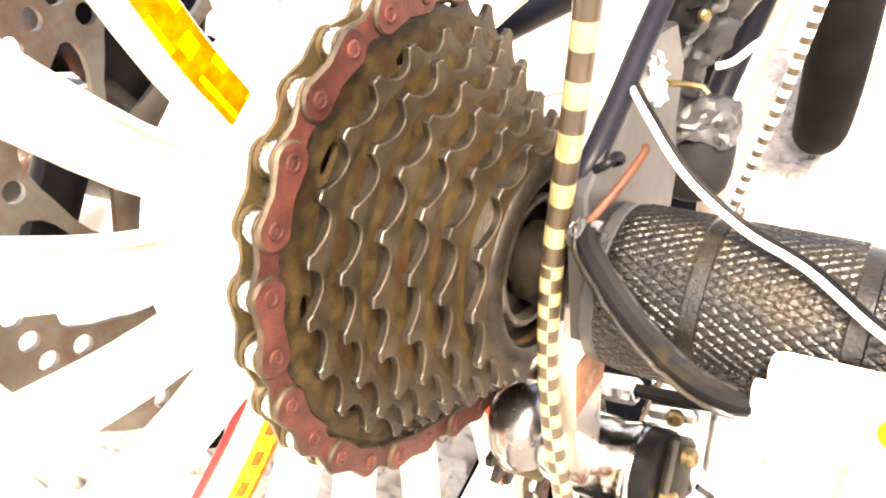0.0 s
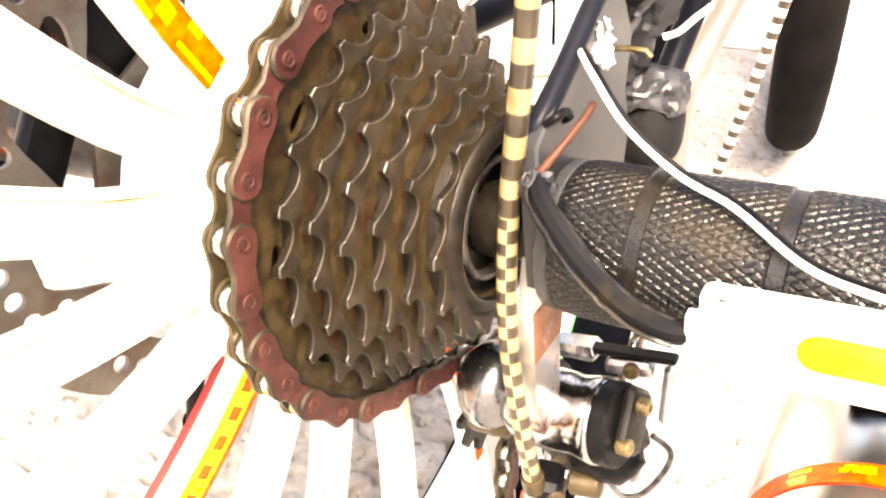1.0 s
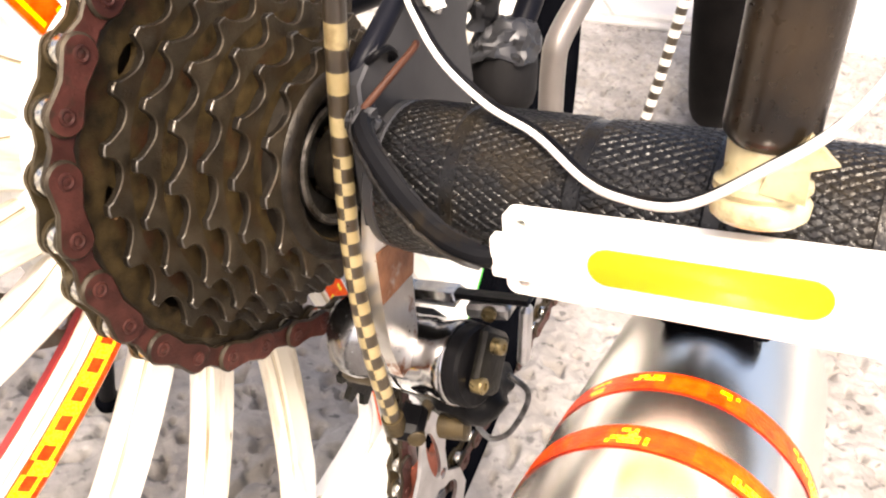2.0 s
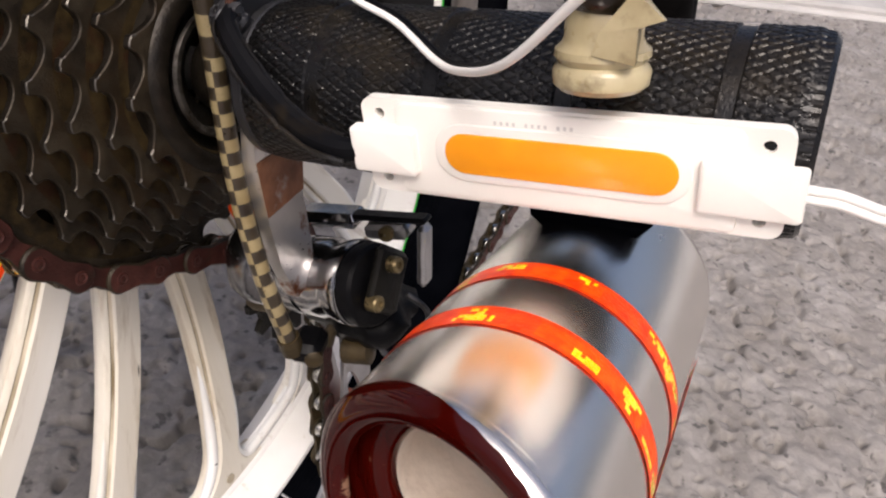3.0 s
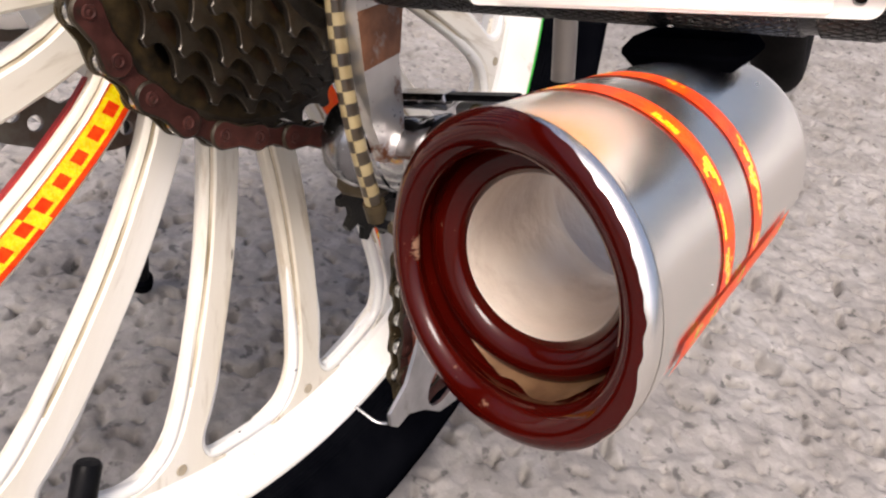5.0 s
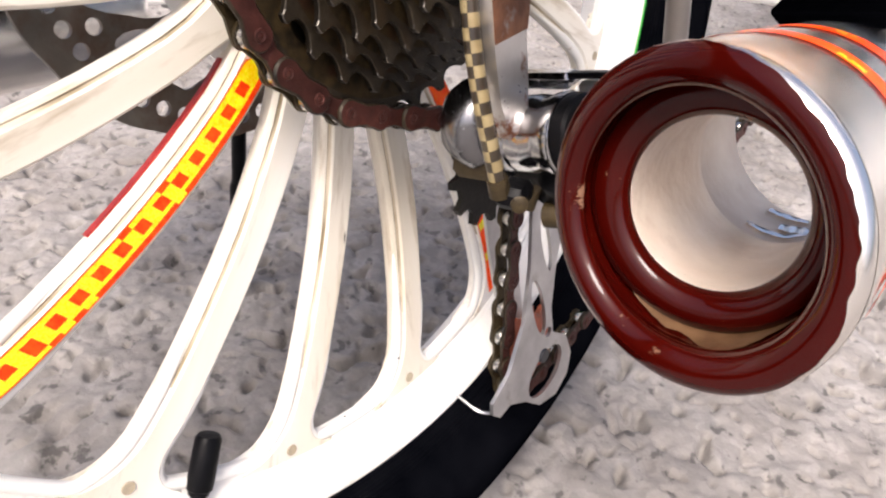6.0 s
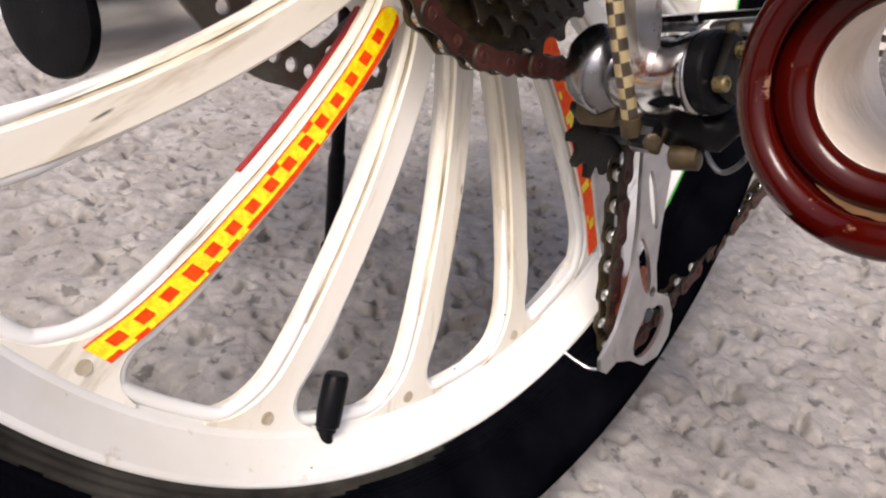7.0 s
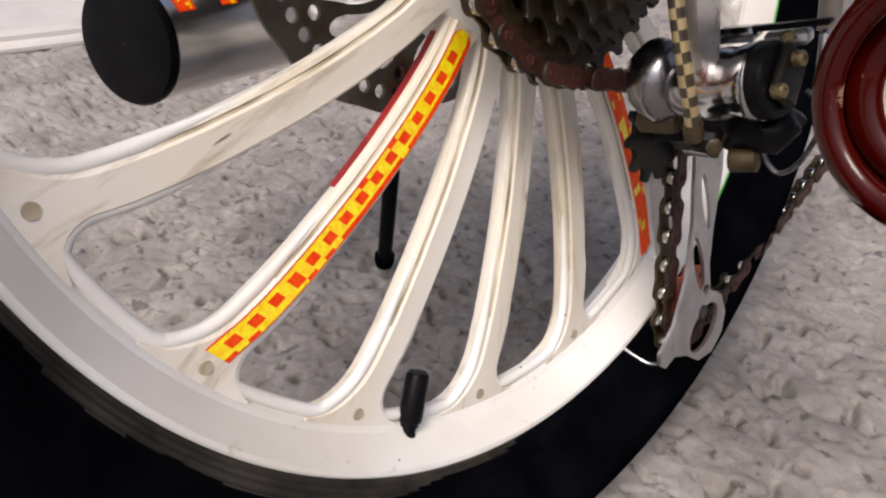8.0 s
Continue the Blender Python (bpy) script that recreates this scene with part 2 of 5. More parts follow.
def ground_material():
    """Old asphalt: pale worn chippings of two sizes in dusty grey binder."""
    m = pbr("worn_asphalt_chippings", (0.184, 0.169, 0.156), (0.262, 0.247, 0.235), 22, (0.75, 0.95), 0, 0.0, 60)
    nt = m.node_tree
    n, l = nt.nodes, nt.links
    b = n["Principled BSDF"]
    co = n.new("ShaderNodeTexCoord")
    colour = b.inputs["Base Color"].links[0].from_socket
    for size, low, high in ((95, 0.86, 1.14), (230, 0.88, 1.12)):
        v = n.new("ShaderNodeTexVoronoi")
        v.inputs["Scale"].default_value = size
        l.new(co.outputs["Object"], v.inputs["Vector"])
        bw = n.new("ShaderNodeRGBToBW")
        l.new(v.outputs["Color"], bw.inputs[0])
        pr = n.new("ShaderNodeMapRange")
        pr.inputs["To Min"].default_value, pr.inputs["To Max"].default_value = low, high
        l.new(bw.outputs[0], pr.inputs["Value"])
        hue = n.new("ShaderNodeHueSaturation")
        l.new(colour, hue.inputs["Color"])
        l.new(pr.outputs[0], hue.inputs["Value"])
        colour = hue.outputs[0]
    # Dark flecks paint the shade of small pits, apart from the modelled relief.
    pit_shade = n.new("ShaderNodeTexNoise")
    pit_shade.inputs["Scale"].default_value, pit_shade.inputs["Detail"].default_value, pit_shade.inputs["Roughness"].default_value = 105, 3, 0.5
    l.new(co.outputs["Object"], pit_shade.inputs["Vector"])
    cut = n.new("ShaderNodeMapRange")
    cut.inputs["From Min"].default_value, cut.inputs["From Max"].default_value = 0.61, 0.68
    cut.inputs["To Min"].default_value, cut.inputs["To Max"].default_value = 1.0, 0.44
    l.new(pit_shade.outputs["Fac"], cut.inputs["Value"])
    hue = n.new("ShaderNodeHueSaturation")
    l.new(colour, hue.inputs["Color"])
    l.new(cut.outputs[0], hue.inputs["Value"])
    l.new(hue.outputs[0], b.inputs["Base Color"])
    bp = n.new("ShaderNodeBump")
    bp.inputs["Strength"].default_value, bp.inputs["Distance"].default_value = 0.35, 0.0012
    grit = n.new("ShaderNodeTexNoise")
    grit.inputs["Scale"].default_value, grit.inputs["Detail"].default_value = 420, 3
    l.new(co.outputs["Object"], grit.inputs["Vector"])
    l.new(grit.outputs["Fac"], bp.inputs["Height"])
    l.new(bp.outputs[0], b.inputs["Normal"])
    return m


ASPHALT = ground_material()


def filled(loops):
    """Triangles between an outline and its holes."""
    bm, edges = bmesh.new(), []
    for lp in loops:
        vs = [bm.verts.new((p[0], p[1], 0)) for p in lp]
        edges += [bm.edges.new((a, b)) for a, b in zip(vs, vs[1:] + vs[:1])]
    bm.verts.index_update()
    bmesh.ops.triangle_fill(bm, use_beauty=True, use_dissolve=False, edges=edges, normal=(0, 0, 1))
    out = [tuple(v.index for v in f.verts) for f in bm.faces]
    bm.free()
    return out


# ---- mesh helpers (lengths in millimetres on the bicycle's axes) ----
class Shape:
    """Vertices and faces, each face with a material slot."""

    def __init__(self):
        self.v, self.f, self.s = [], [], []

    def add(self, verts, faces, slot=0):
        o = len(self.v)
        self.v += [tuple(p) for p in verts]
        self.f += [tuple(o + i for i in f) for f in faces]
        self.s += [slot] * len(faces)
        return self

    def rings(self, rings, closed=True, cap=(True, True), slot=0, slots=None):
        """Skin over rings of equal count."""
        n, o = len(rings[0]), len(self.v)
        self.v += [tuple(p) for r in rings for p in r]
        for i in range(len(rings) - 1):
            for j in range(n if closed else n - 1):
                k = (j + 1) % n
                self.f.append((o + i * n + j, o + i * n + k, o + (i + 1) * n + k, o + (i + 1) * n + j))
                self.s.append(slots(i, j) if slots else slot)
        if cap[0]:
            self.f.append(tuple(o + j for j in reversed(range(n))))
            self.s.append(slot)
        if cap[1]:
            self.f.append(tuple(o + (len(rings) - 1) * n + j for j in range(n)))
            self.s.append(slot)
        return self

    def lathe(self, profile, n=64, a0=0.0, a1=360.0, slot=0, slots=None, loop=False):
        """Turns a profile of (x, r) round the x axis."""
        full = abs(a1 - a0 - 360) < 1e-6
        angles = [radians(a0 + (a1 - a0) * i / n) for i in range(n if full else n + 1)]
        rings = [[(x, r * math.cos(a), r * math.sin(a)) for a in angles] for x, r in profile]
        if loop:
            rings.append(rings[0])
        return self.rings(rings, full, (False, False), slot, slots)

    def tube(self, path, radius, n=12, slot=0, slots=None, cap=True, turn=0.0, flat=1.0):
        """A tube along points; radius is a number or one for each point."""
        pts = [Vector(p) for p in path]
        up, rings = None, []
        for i, p in enumerate(pts):
            d = (pts[min(i + 1, len(pts) - 1)] - pts[max(i - 1, 0)]).normalized()
            if up is None:
                up = d.orthogonal().normalized()
            up = (up - up.dot(d) * d).normalized()
            side = d.cross(up)
            r = radius[i] if isinstance(radius, (list, tuple)) else radius
            rings.append([p + r * (math.cos(a) * up + flat * math.sin(a) * side) for a in [turn + 2 * math.pi * j / n for j in range(n)]])
        return self.rings(rings, True, (cap, cap), slot, slots)

    def plate(self, outline, x0, x1, holes=(), slot=0, edge=0.0, rim_slot=None, wall_slot=None, rim_pick=None):
        """An outline of (y, z) with holes, given thickness along x; edge chamfers the outer face."""
        if edge:
            pts = [Vector(p) for p in outline]
            area = sum(a.x * b.y - b.x * a.y for a, b in zip(pts, pts[1:] + pts[:1]))
            inset = []
            for a, b, c in zip(pts[-1:] + pts[:-1], pts, pts[1:] + pts[:1]):
                d = (c - a).normalized()
                inset.append(b + Vector((-d.y, d.x)) * edge * (1 if area > 0 else -1))
            k = slot if rim_slot is None else rim_slot
            self.rings([[(x0, *p) for p in outline], [(x1 - edge, *p) for p in outline], [(x1, *p) for p in inset]], True, (False, False), slots=lambda i, j: (k if rim_pick is None or rim_pick(j) else slot) if i or wall_slot is None else wall_slot)
            tris = filled([inset] + [list(h) for h in holes])
            flat = [tuple(p) for p in inset] + [tuple(p) for h in holes for p in h]
            self.add([(x1, *p) for p in flat], tris, slot)
            self.add([(x0, *p) for p in flat], [tuple(reversed(t)) for t in tris], slot)
            for h in holes:
                self.rings([[(x0, *p) for p in h], [(x1, *p) for p in h]], True, (False, False), slot)
            return self
        loops = [list(outline)] + [list(h) for h in holes]
        tris = filled(loops) if holes else tessellate_polygon([[Vector((p[0], p[1], 0)) for p in loops[0]]])
        flat = [p for lp in loops for p in lp]
        n = len(flat)
        self.add([(x0, *p) for p in flat] + [(x1, *p) for p in flat], [tuple(reversed(t)) for t in tris] + [tuple(i + n for i in t) for t in tris], slot)
        o, start = len(self.v) - 2 * n, 0
        for lp in loops:
            m = len(lp)
            for j in range(m):
                a, b = o + start + j, o + start + (j + 1) % m
                self.f.append((a, b, b + n, a + n))
                self.s.append(slot)
            start += m
        return self

    def box(self, m, size, bevel=0.4, slot=0):
        """A rounded block of that size at the pose m."""
        sx, sy, sz = (s / 2 for s in size)
        b = min(bevel, sx * 0.9, sy * 0.9, sz * 0.9)
        rings = []
        for z, k in ((-sz, b), (-sz + b, 0), (sz - b, 0), (sz, b)):
            ring = []
            for cx, cy, q in ((1, 1, 0), (-1, 1, 1), (-1, -1, 2), (1, -1, 3)):
                for s in range(3):
                    a = radians(90 * q + 45 * s)
                    ring.append(m @ Vector((cx * (sx - b) + (b - k * 0.9) * math.cos(a), cy * (sy - b) + (b - k * 0.9) * math.sin(a), z)))
            rings.append(ring)
        return self.rings(rings, True, (True, True), slot)

    def ball(self, c, r, n=12, slot=0, squash=(1, 1, 1)):
        rings = []
        for i in range(1, n):
            a = math.pi * i / n
            rings.append([(c[0] + squash[0] * r * math.cos(a), c[1] + squash[1] * r * math.sin(a) * math.cos(b), c[2] + squash[2] * r * math.sin(a) * math.sin(b))
                          for b in [2 * math.pi * j / (n + 4) for j in range(n + 4)]])
        return self.rings(rings, True, (True, True), slot)

    def mesh(self, name, mats, scale=0.001, sharp=38):
        me = bpy.data.meshes.new(name)
        me.from_pydata([(x * scale, y * scale, z * scale) for x, y, z in self.v], [], self.f)
        for m in mats:
            me.materials.append(m)
        me.polygons.foreach_set("material_index", self.s)
        me.polygons.foreach_set("use_smooth", [True] * len(self.f))
        bm = bmesh.new()
        bm.from_mesh(me)
        bmesh.ops.recalc_face_normals(bm, faces=bm.faces)
        bm.to_mesh(me)
        bm.free()
        me.set_sharp_from_angle(angle=radians(sharp))
        return me


BASES = {}


def thing(name, base, label, category, group="", kind="", frame_of=BIKE):
    """An Empty at a thing's base, in millimetres on the bicycle's axes."""
    e = new(name)
    e.empty_display_size = 0.01
    e.matrix_basis = frame_of @ Matrix.Translation(Vector(base) * 0.001)
    BASES[e.name] = Matrix.Translation(Vector(base) * -0.001)
    return tagged(e, label, category, group, kind)


def part(name, shape, mats, parent, label="", m=None, sharp=38):
    """One mesh object under a thing or a part."""
    mats = mats if isinstance(mats, (list, tuple)) else [mats]
    me = shape if isinstance(shape, bpy.types.Mesh) else shape.mesh(name, mats, sharp=sharp)
    ob = new(name, me)
    ob.parent = parent
    ob.matrix_basis = BASES.get(parent.name, Matrix()) @ (m or Matrix())
    return tagged(ob, label)


def nudge(c, moved, size=1.0, turn=(0, 0, 0)):
    """A thing's own fit on the bicycle: turned and sized about c, then moved (millimetres, degrees)."""
    c, moved = Vector(c) * 0.001, Vector(moved) * 0.001
    return Matrix.Translation(c + moved) @ pose(0, 0, 0, *turn) @ Matrix.Scale(size, 4) @ Matrix.Translation(-c)


def shift(x, y, z):
    return Matrix.Translation((x, y, z))


def smooth_path(points, steps=6):
    """Catmull-Rom through the points."""
    p = [Vector(points[0])] + [Vector(q) for q in points] + [Vector(points[-1])]
    out = []
    for i in range(1, len(p) - 2):
        for s in range(steps):
            u = s / steps
            out.append(0.5 * ((2 * p[i]) + (p[i + 1] - p[i - 1]) * u + (2 * p[i - 1] - 5 * p[i] + 4 * p[i + 1] - p[i + 2]) * u * u
                              + (3 * p[i] - p[i - 1] - 3 * p[i + 1] + p[i + 2]) * u ** 3))
    return out + [p[-2]]


def resample(path, step):
    path, out, left = [Vector(p) for p in path], [], 0.0
    for a, b in zip(path, path[1:]):
        d = (b - a).length
        while left <= d:
            out.append(a.lerp(b, left / d))
            left += step
        left -= d
    return out


def solid(shape_points, p, d):
    """Lathe profile (along, radius) placed with its axis from p along d."""
    s = Shape().lathe([(a, r) for a, r in shape_points], 40)
    turn = Vector((1, 0, 0)).rotation_difference(Vector(d).normalized()).to_matrix()
    s.v = [tuple(Vector(p) + turn @ Vector(q)) for q in s.v]
    return s


# ---- ground ----
def lumps(u, v, cell, seed):
    """Smooth random relief between -1 and 1 with bumps about one cell across."""
    rng = np.random.default_rng(seed)
    n = 256
    g = rng.random((n, n)) * 2 - 1
    turn = 0.6 + seed
    a, b = (u * math.cos(turn) - v * math.sin(turn)) / cell + 90, (u * math.sin(turn) + v * math.cos(turn)) / cell + 90
    iu, iv = np.floor(a).astype(int), np.floor(b).astype(int)
    fu, fv = a - iu, b - iv
    fu, fv = fu * fu * (3 - 2 * fu), fv * fv * (3 - 2 * fv)
    p, q, r, s = g[iu % n, iv % n], g[(iu + 1) % n, iv % n], g[iu % n, (iv + 1) % n], g[(iu + 1) % n, (iv + 1) % n]
    return (p * (1 - fu) + q * fu) * (1 - fv) + (r * (1 - fu) + s * fu) * fv


def steps(a, b, c, d, fine, coarse):
    """Grid lines from a to d, close between b and c."""
    return np.concatenate([np.arange(a, b, coarse), np.arange(b, c, fine), np.arange(c, d + 1e-6, coarse)])


def build_ground():
    x0, x1, y0, y1 = -1.0, 0.75, -0.3, 1.24
    xs, ys = steps(x0, -0.46, 0.34, x1, 0.0016, 0.0055), steps(y0, -0.06, 0.62, y1, 0.0016, 0.0055)
    x1, y1 = xs[-1], ys[-1]
    u, v = np.meshgrid(xs, ys, indexing="ij")
    wu, wv = u + 0.002 * lumps(u, v, 0.009, 21), v + 0.002 * lumps(u, v, 0.009, 22)
    big, mid, small, fine = (lumps(wu, wv, c, k) for c, k in ((0.024, 3), (0.0115, 4), (0.0066, 5), (0.0036, 6)))
    chips = mid * 0.0013 + small * 0.0010 + fine * 0.0005
    pits = np.clip(lumps(wu, wv, 0.0088, 7) - 0.46, 0, 0.4) * 0.022 + np.clip(lumps(wu, wv, 0.0055, 8) - 0.58, 0, 0.3) * 0.016
    z = big * 0.0016 + chips - pits
    z += 0.003 * np.sin(u * 7 + 1.3) * np.sin(v * 5 + 0.4)
    away = np.minimum.reduce([u - x0, x1 - u, v - y0, y1 - v])
    z = (z - 0.001) * np.clip(away / 0.03, 0, 1)
    nx, ny = u.shape
    verts = np.stack([u, v, z], -1).reshape(-1, 3)
    i, j = np.meshgrid(np.arange(nx - 1), np.arange(ny - 1), indexing="ij")
    a = (i * ny + j).ravel()
    faces = np.stack([a, a + ny, a + ny + 1, a + 1], -1)
    far, o = 90.0, len(verts)
    X0, X1, Y0, Y1 = xs[0], xs[-1], ys[0], ys[-1]
    ring = [(-far, -far, 0), (far, -far, 0), (far, far, 0), (-far, far, 0), (X0, Y0, 0), (X1, Y0, 0), (X1, Y1, 0), (X0, Y1, 0)]
    more = [(o, o + 1, o + 5, o + 4), (o + 1, o + 2, o + 6, o + 5), (o + 2, o + 3, o + 7, o + 6), (o + 3, o, o + 4, o + 7)]
    me = bpy.data.meshes.new("ground")
    me.from_pydata(np.vstack([verts, ring]).tolist(), [], faces.tolist() + more)
    me.materials.append(ASPHALT)
    me.polygons.foreach_set("use_smooth", [True] * len(me.polygons))
    return tagged(new("ground", me), "grey worn asphalt with coarse exposed stone chippings", "ground", kind="structure")


build_ground()


def build_pavement():
    """Pale slabs beyond the asphalt's edge, two strips with joints."""
    s = Shape()
    far_way, side_way = pose(0, 1.085, 0, 0, 0, 31.5), pose(-0.75, 0.025, 0, 0, 0, 67)
    s.box(far_way @ shift(0, 30, 0.0), (140, 60, 0.012), 0.004)
    s.box(side_way @ shift(-20, 30, 0.002), (43, 60, 0.012), 0.004)
    base = tagged(new("pavement", s.mesh("pavement", [CONCRETE], 1.0)), "pale concrete pavement beyond the asphalt", "pavement", kind="structure")
    slab = Shape().box(shift(0, 0, 0), (0.592, 0.592, 0.016), 0.005).mesh("paving_slab", [CONCRETE], 1.0)
    for way, rows in ((far_way, range(-5, 5)), (side_way, range(-4, 2))):
        for i in rows:
            for j in range(3):
                ob = new("paving_slab", slab)
                ob.parent = base
                ob.matrix_basis = way @ pose(i * 0.6 + 0.1, 0.31 + j * 0.6, 0.0085 if way is far_way else 0.0105, 0, 0, 0)


build_pavement()

# ---- rear wheel ----
WHEEL = BIKE @ Matrix.Diagonal((1, 1.041, 1.041, 1))
XC = -34.8
SPOKES = 18
wheel = thing("cast_wheel", (XC, 0, -240), "white cast spoked bicycle wheel with a fat black tyre", "wheel", frame_of=WHEEL)


def build_rim():
    half = [(-18.0, 190.5), (-17.6, 189.4), (-18.0, 188.0), (-20.0, 186.6), (-27.5, 181.5), (-29.8, 180.0), (-30.5, 178.6), (-31.3, 178.0),
            (-32.2, 177.4), (-32.8, 176.4), (-33.2, 175.2), (-33.8, 174.4), (-36.5, 174.0)]
    prof = half + [(2 * XC - x, r) for x, r in reversed(half)] + [(2 * XC + 20, 192), (-20, 192)]
    rim = part("rim", Shape().lathe(prof, 180, loop=True, slots=lambda i, j: 0), [WHITE_PAINT, GRIME], wheel, "white painted deep rim", sharp=30)
    part("pinstripe", Shape().lathe([(-17.5, 188.6), (-17.3, 189.6), (-17.6, 190.7)], 120, -50, 95), GREEN, wheel, "green tape line along the rim's lip")
    return rim


build_rim()


def build_tyre():
    prof = []
    n = 240
    for i in range(n + 1):
        a = radians(-150 + 300 * i / n)
        w = abs(math.degrees(a))
        x, r = (38.5 - 5.0 * max(0.0, w - 95) / 55) * math.sin(a), 214.0 + 27.5 * math.cos(a)
        if 132 < w < 149:
            ridge = 0.32 * (1 if int((w - 132) / 2.5) % 2 == 0 else -0.8)
            x, r = x + ridge * math.sin(a), r + ridge * math.cos(a)
        if w < 40:
            r += 0.9 * (1 if int((w + 6) / 12) % 2 == 0 else -0.9)
        prof.append((XC + (x if x > 0 else x * 0.76), r))
    prof = [(XC - 15.5, 188)] + prof + [(XC + 15.5, 188)]
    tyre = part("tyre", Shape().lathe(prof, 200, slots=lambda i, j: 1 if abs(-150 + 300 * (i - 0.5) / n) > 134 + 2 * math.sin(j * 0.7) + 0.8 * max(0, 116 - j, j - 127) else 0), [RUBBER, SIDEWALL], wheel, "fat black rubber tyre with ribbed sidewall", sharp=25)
    return tyre


build_tyre()


def spoke_centre(r):
    """Degrees ahead of the spoke's plug, by radius."""
    return np.interp(r, [40, 48, 64, 94, 122, 149, 165, 182], [12.2, 11.0, 9.6, 6.7, 4.0, 1.6, 0.3, -0.6])


def spoke_lean(r):
    """How far the section stands ahead of that line, in mm."""
    return float(np.interp(r, [40, 60, 150, 160, 168, 172], [2.0, 3.1, 3.1, 2.3, 0.8, 0.0]))


def build_spokes():
    radii = [40, 44, 48, 54, 62, 72, 84, 96, 108, 120, 132, 144, 154, 160, 164, 167, 169.5, 171.5, 173.2, 174.8, 176.2, 177.4, 178.4, 179.2]
    rings = []
    for r in radii:
        g = 0.3 * (r - 60) / 100
        deep = np.interp(r, [40, 132, 156], [1, 1, 0.05])
        if r > 161:
            g += 16 - math.sqrt(max(0.0, 16 ** 2 - min(r - 161, 15.97) ** 2))
        if r < 58:
            g += (58 - r) ** 2 / 170
        sec = [(-g - 4.3, -31.2), (-g - 3.5, -30.5), (g + 5.0, -30.5), (g + 5.8, -31.2), (g + 6.2, -34.0), (g + 6.3, -37), (g + 5.4, -38.8),
               (-g - 5.8, -38.8), (-g - 6.8, -37.2), (-g - 7.1, -34.8), (-g - 7.0, -33.0), (-g - 6.3, -32.2), (-g - 5.3, -31.5 - 0.35 * deep), (-g - 4.8, -31.4 - 0.75 * deep)]
        c = radians(spoke_centre(r))
        ring = []
        sink = 0.4 * max(0.0, r - 172.5)
        for k, (s, x) in enumerate(sec):
            x -= sink * (0.25 if k in (1, 2) else 1.0)
            a = c + (s + spoke_lean(r)) / r
            ring.append((x, r * math.cos(a), r * math.sin(a)))
        rings.append(ring)
    s = Shape().rings(rings, True, (True, True), slots=lambda i, j: 1 if j in (12, 13) and i < 11 else 0)
    return s.mesh("spoke", [SPOKE_PAINT, GRIME], sharp=32)


def spoke_turn(n):
    return pose(0, 0, 0, -162.9 + 20.0 * n, 0, 0)


SPOKE = build_spokes()
PLUG = Shape().lathe([(-30.5, 0.01), (-30.25, 1.6), (-30.2, 2.0), (-30.6, 2.1)], 20).mesh("rim_plug", [PLUG_TAN])
for k in range(SPOKES):
    sp = part("spoke", SPOKE, WHITE_PAINT, wheel, m=spoke_turn(k))
    ob = new("rim_plug", PLUG)
    ob.parent = sp
    ob.matrix_basis = shift(0, 0.1738, 0)


def build_window_bead():
    """The raised bead that runs along the rim's edge of one window and up both spokes."""
    def edge(r, side):
        g = 0.3 * (r - 60) / 100
        if r > 161:
            g += 16 - math.sqrt(max(0.0, 16 ** 2 - min(r - 161, 15.97) ** 2))
        return radians(spoke_centre(r)) + (spoke_lean(r) + (g + 5.6 if side > 0 else -g - 6.3)) / r
    radii = [118, 128, 138, 146, 153, 158, 162, 165.5, 168.5, 171, 173, 174.4]
    up = [(r, edge(r, 1)) for r in radii]
    down = [(r, edge(r, -1) + radians(20)) for r in reversed(radii)]
    a, b = up[-1][1], down[0][1]
    along = [(175.1, a + (b - a) * q) for q in (0.12, 0.3, 0.5, 0.7, 0.88)]
    pts = [(-33.0, r * math.cos(t), r * math.sin(t)) for r, t in up + along + down]
    path = smooth_path(pts, 4)
    n = len(path)
    return Shape().tube(path, [2.1 * min(1.0, 0.25 + 7.0 * min(k, n - 1 - k) / n) for k in range(n)], 12).mesh("window_bead", [WHITE_PAINT], sharp=60)


BEAD = build_window_bead()
for k in range(SPOKES):
    part("window_bead", BEAD, WHITE_PAINT, wheel, m=spoke_turn(k))


